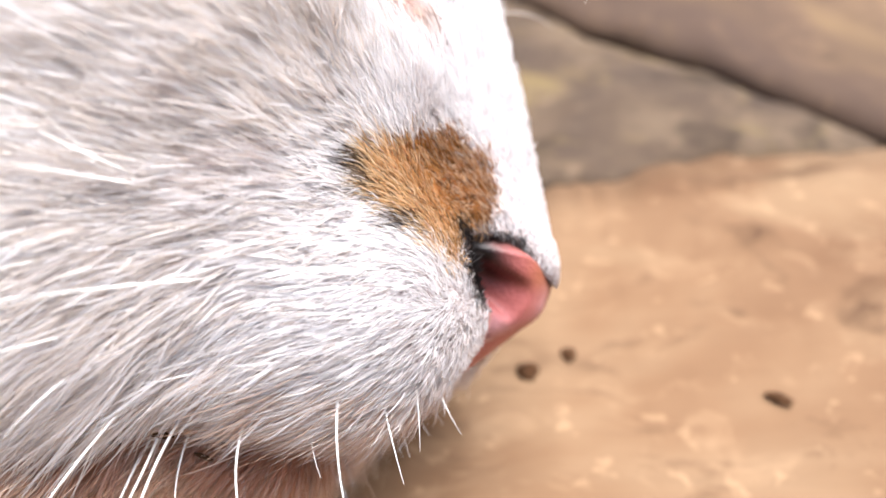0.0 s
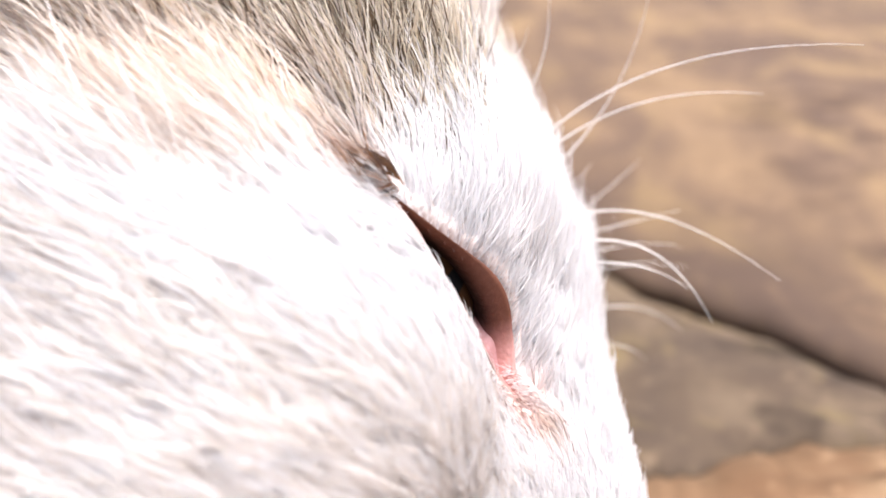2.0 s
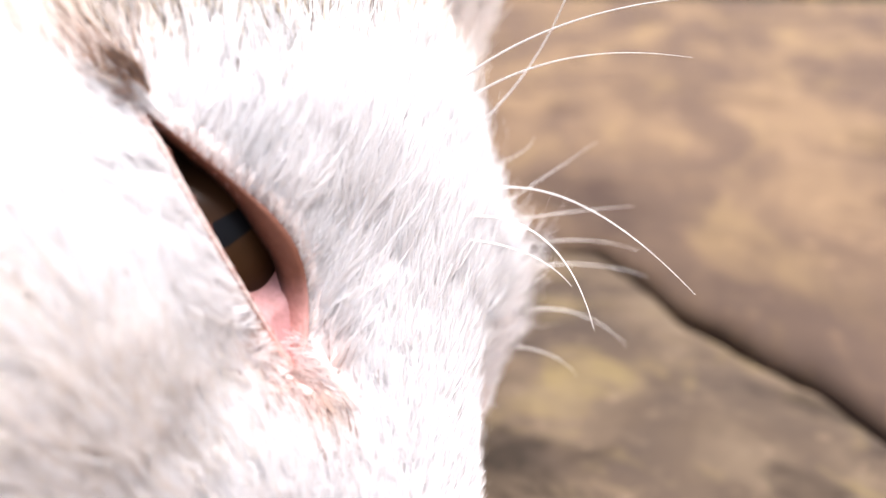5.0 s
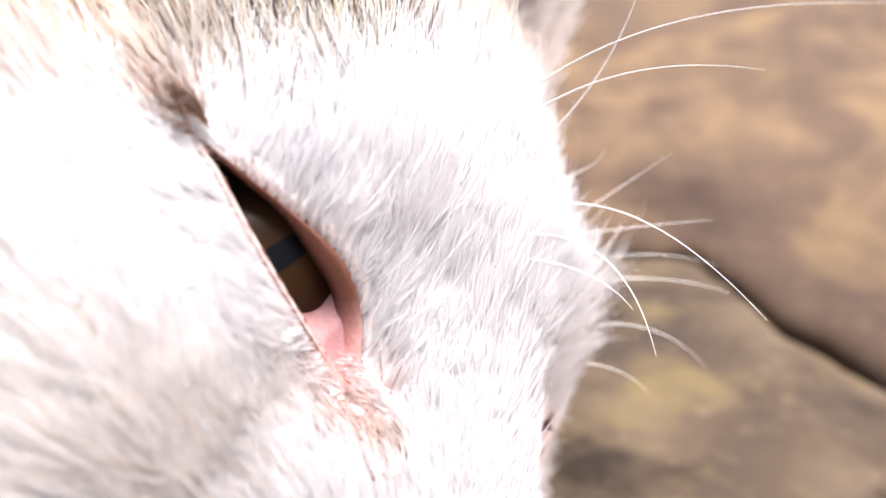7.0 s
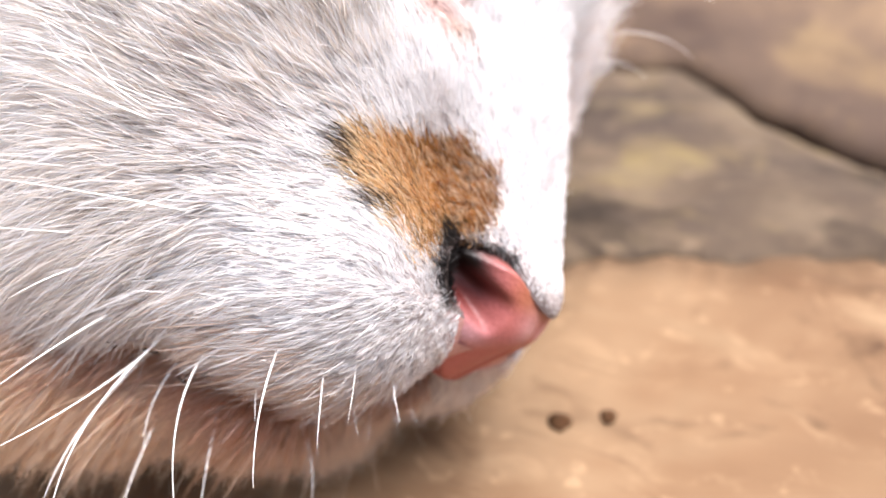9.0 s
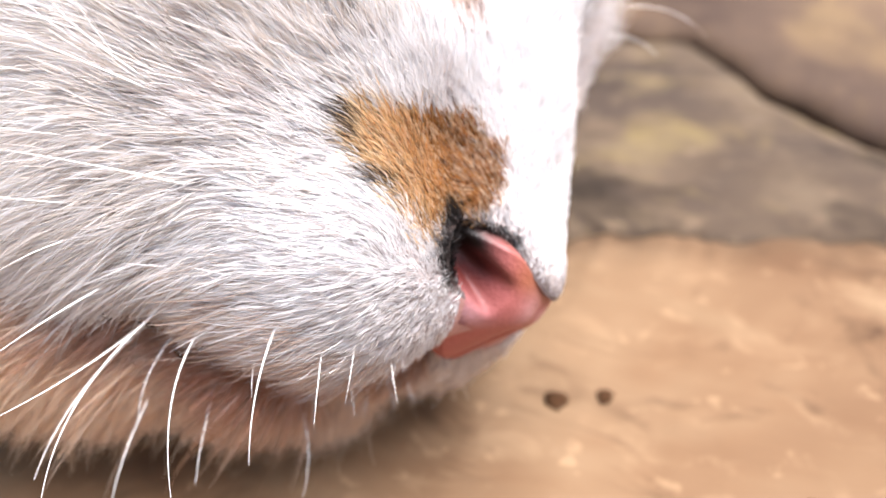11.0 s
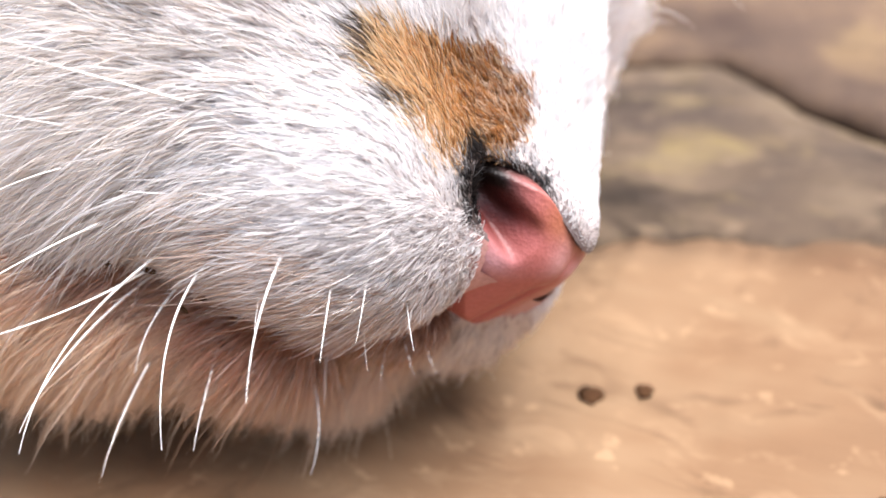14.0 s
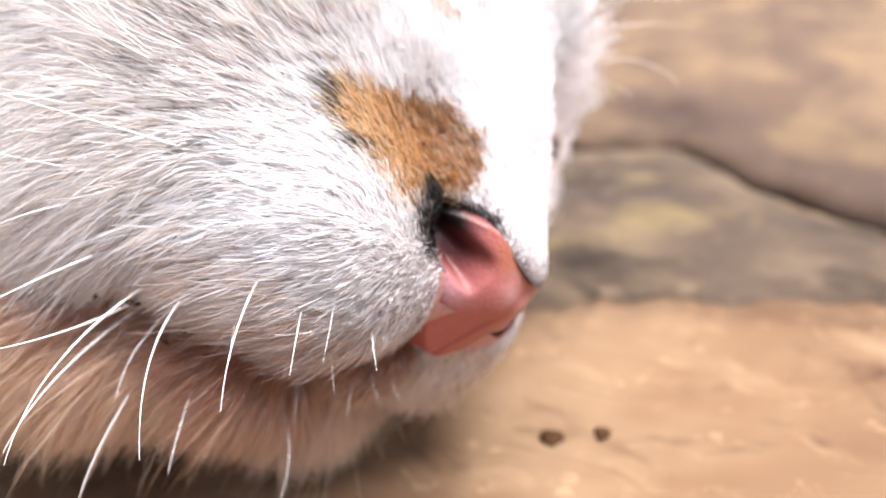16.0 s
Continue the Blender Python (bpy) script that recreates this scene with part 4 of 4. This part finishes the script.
# whiskers: root, tip and the bow between them, in head units
LIP_WHISKERS = (
    (-3.27, -3.76, -2.59, -3.35, -4.56, -3.4, -0.06, -0.03, 0.02),
    (-2.97, -3.26, -2.8, -2.8, -4.51, -4.36, -0.08, 0.01, 0.0),
    (-3.1, -2.4, -3.3, -1.9, -4.88, -4.41, 0.05, 0.08, -0.13),
    (-2.64, -2.71, -2.84, -1.46, -3.82, -5.25, -0.25, -0.22, -0.18),
    (-3.08, -2.41, -3.65, -2.17, -3.42, -5.63, -0.13, -0.14, -0.13),
    (-2.81, -2.15, -3.27, -2.14, -2.58, -4.57, -0.08, -0.12, -0.12),
    (-1.97, -2.72, -2.5, -0.6, -3.08, -4.32, -0.32, -0.16, -0.03),
    (-1.49, -2.53, -2.37, -0.96, -2.56, -3.03, 0.01, -0.02, -0.07),
    (-1.18, -2.8, -1.86, -0.15, -3.01, -3.25, -0.1, -0.04, -0.06),
    (-1.67, -0.69, -3.02, -0.93, -0.7, -3.77, -0.04, -0.0, 0.01),
    (-0.88, -1.42, -2.35, -0.62, -1.47, -2.71, 0.03, 0.01, -0.02),
)
CHEEK_WHISKERS = (
    (-0.81, -2.37, -1.91, -0.10, -2.53, -2.59, 0.03, 0.0, -0.05),
    (-0.58, -2.27, -1.58, -0.16, -2.14, -2.32, 0.03, 0.0, -0.02),
    (-0.71, -1.64, -2.17, -0.34, -1.31, -2.75, 0.0, 0.0, -0.03),
    (-0.41, -1.51, -1.74, 0.11, -1.54, -2.08, 0.02, 0.0, -0.03),
    (-1.04, -0.4, -2.52, -0.57, -0.46, -3.12, 0.0, -0.0, -0.03),
    (-0.94, -0.38, -2.36, -0.36, -0.28, -2.72, 0.02, 0.0, -0.03),
    (-0.79, -0.05, -2.32, -0.31, 0.05, -2.57, 0.02, 0.0, -0.03),
    (-2.29, -1.72, -3.66, -1.21, -1.93, -4.91, 0.08, -0.02, -0.16),
    (-2.95, -1.81, -4.28, -1.78, -2.35, -5.91, -0.0, -0.08, -0.16),
    (-1.73, -0.71, -3.64, -0.46, -0.63, -4.55, 0.07, 0.13, 0.1),
    (-3.32, -4.09, -0.66, -4.2, -5.43, -0.45, -0.1, -0.14, -0.1),
    (-3.58, -4.27, -0.76, -4.19, -5.1, -0.38, -0.01, -0.01, -0.06),
    (-3.14, -3.93, -0.7, -4.16, -5.78, -1.07, -0.06, 0.03, -0.0),
    (-2.46, -3.51, -1.28, -3.5, -5.4, -2.07, -0.09, 0.02, -0.01),
    (-3.31, -3.91, -2.26, -3.79, -5.07, -2.81, 0.02, 0.11, 0.03),
    (-3.78, -4.32, -1.7, -4.11, -5.18, -2.13, 0.04, 0.11, 0.03),
)
BROW_WHISKERS = (
    (-3.96, 0.32, 5.27, -0.86, 0.41, 5.76, -0.32, -0.05, 0.44),
    (-3.51, -0.18, 4.76, -1.41, 0.03, 4.62, -0.02, -0.06, 0.47),
    (-3.36, -0.22, 4.54, -1.86, -0.14, 4.87, 0.08, -0.01, 0.19),
    (-4.53, 0.19, 5.79, -4.02, -1.09, 8.65, 0.28, 0.18, 0.04),
    (-5.11, -0.75, 6.16, -5.17, -1.61, 7.79, 0.17, 0.08, 0.06),
    (-4.64, -0.6, 5.78, -1.18, -1.44, 8.37, -0.46, -0.02, 0.39),
    (-4.54, -0.38, 5.73, -2.04, -0.82, 7.68, -0.28, -0.06, 0.3),
    (-5.51, -1.06, 6.37, -5.29, -1.43, 7.3, 0.09, 0.01, 0.09),
)
FAR_WHISKERS = (
    (-4.42, 1.71, 5.26, -3.71, 1.75, 7.02, 0.03, 0.04, 0.1),
    (-4.22, 1.63, 5.13, -2.76, 2.09, 6.53, 0.05, 0.06, 0.11),
    (-4.09, 2.33, 4.96, -2.55, 2.83, 6.16, -0.07, 0.0, 0.17),
    (-3.99, 2.84, 4.88, -2.33, 3.36, 5.98, 0.02, 0.04, 0.19),
    (-3.41, 3.01, 4.44, -1.96, 3.48, 4.88, -0.05, 0.0, 0.23),
    (-3.06, 2.72, 3.86, -2.23, 3.01, 4.04, 0.02, 0.02, 0.12),
    (-4.75, 1.27, 5.69, -4.4, 1.33, 6.51, 0.16, 0.08, 0.14),
)
for rows, thick, label in ((LIP_WHISKERS, 0.023, "stiff white lip whisker"), (CHEEK_WHISKERS, 0.020, "fine white cheek whisker"),
                           (BROW_WHISKERS, 0.016, "thin curved white brow whisker"), (FAR_WHISKERS, 0.012, "thin white whisker over the far eye")):
    for r in rows:
        root, tip = np.array(r[:3]), np.array(r[3:6])
        if rows is BROW_WHISKERS:
            settle = skin_normal(root[None])[0] * (head_distance(root[None])[0] + 0.05)
            root, tip = root - settle, tip - settle
        reach = np.linalg.norm(tip - root)
        whisker(root - 0.12 * (tip - root) / reach, tip, r[6:], thick * min(1.0, 0.45 + 0.28 * reach), label)


def lump(name, at, size, seed, label, category, turn=0.0):
    """A small crumb lying on the boards, or a speck in the fur."""
    T, P = np.meshgrid(np.linspace(0.05, 3.09, 9), np.linspace(0, 6.283, 12, endpoint=False), indexing="ij")
    d = np.stack([np.sin(T) * np.cos(P), np.sin(T) * np.sin(P), np.cos(T)], -1).reshape(-1, 3)
    v = d * np.array(size) * (1 + 0.55 * ripple(d * 3.5, seed))[:, None]
    c, s = math.cos(turn), math.sin(turn)
    v = v @ np.array(((c, s, 0), (-s, c, 0), (0, 0, 1)))
    ob = new(name, big_mesh(name, v * UNIT, sheet(9, 12, True)[:, ::-1].ravel(), 4, M_DIRT))
    ob.location = np.array(at) * UNIT
    return tagged(ob, label, category, "crumbs on the boards")


for at, size, seed, turn in (((1.16, 9.3, 0.03), (0.19, 0.21, 0.03), 1, 0.3), ((1.98, 9.73, 0.03), (0.16, 0.15, 0.025), 2, 1.0), ((5.75, 8.6, 0.03), (0.24, 0.12, 0.02), 3, -0.5)):
    lump("dirt_crumb", at, size, seed, "small dark crumb of dirt on the tan board", "dirt", turn)

# dark specks caught in the fur of the lower jaw
for k, (f, l, u, long, wide, turn) in enumerate(((-3.2, -3.05, -3.75, 0.10, 0.035, 0.4), (-3.75, -3.35, -3.85, 0.06, 0.05, 0.0), (-2.45, -2.3, -3.72, 0.14, 0.03, 0.2),
                                                  (-2.3, -2.25, -3.45, 0.06, 0.045, 0.9), (-2.95, -2.75, -3.35, 0.17, 0.04, 0.5))):
    at = np.array((f, l, u))
    n = skin_normal(at[None])[0]
    at = at - n * (head_distance(at[None])[0] - 0.44)
    T, P = np.meshgrid(np.linspace(0.05, 3.09, 8), np.linspace(0, 6.283, 10, endpoint=False), indexing="ij")
    d = np.stack([np.cos(T) * long, np.sin(T) * np.cos(P) * wide, np.sin(T) * np.sin(P) * wide], -1).reshape(-1, 3)
    c, s = math.cos(turn), math.sin(turn)
    d = d @ np.array(((c, 0, s), (0, 1, 0), (-s, 0, c)))
    part("speck", big_mesh("speck", at + d, sheet(8, 10, True).ravel(), 4, M_DIRT), cat, "tiny dark speck of dirt in the jaw fur", IN_CAT)
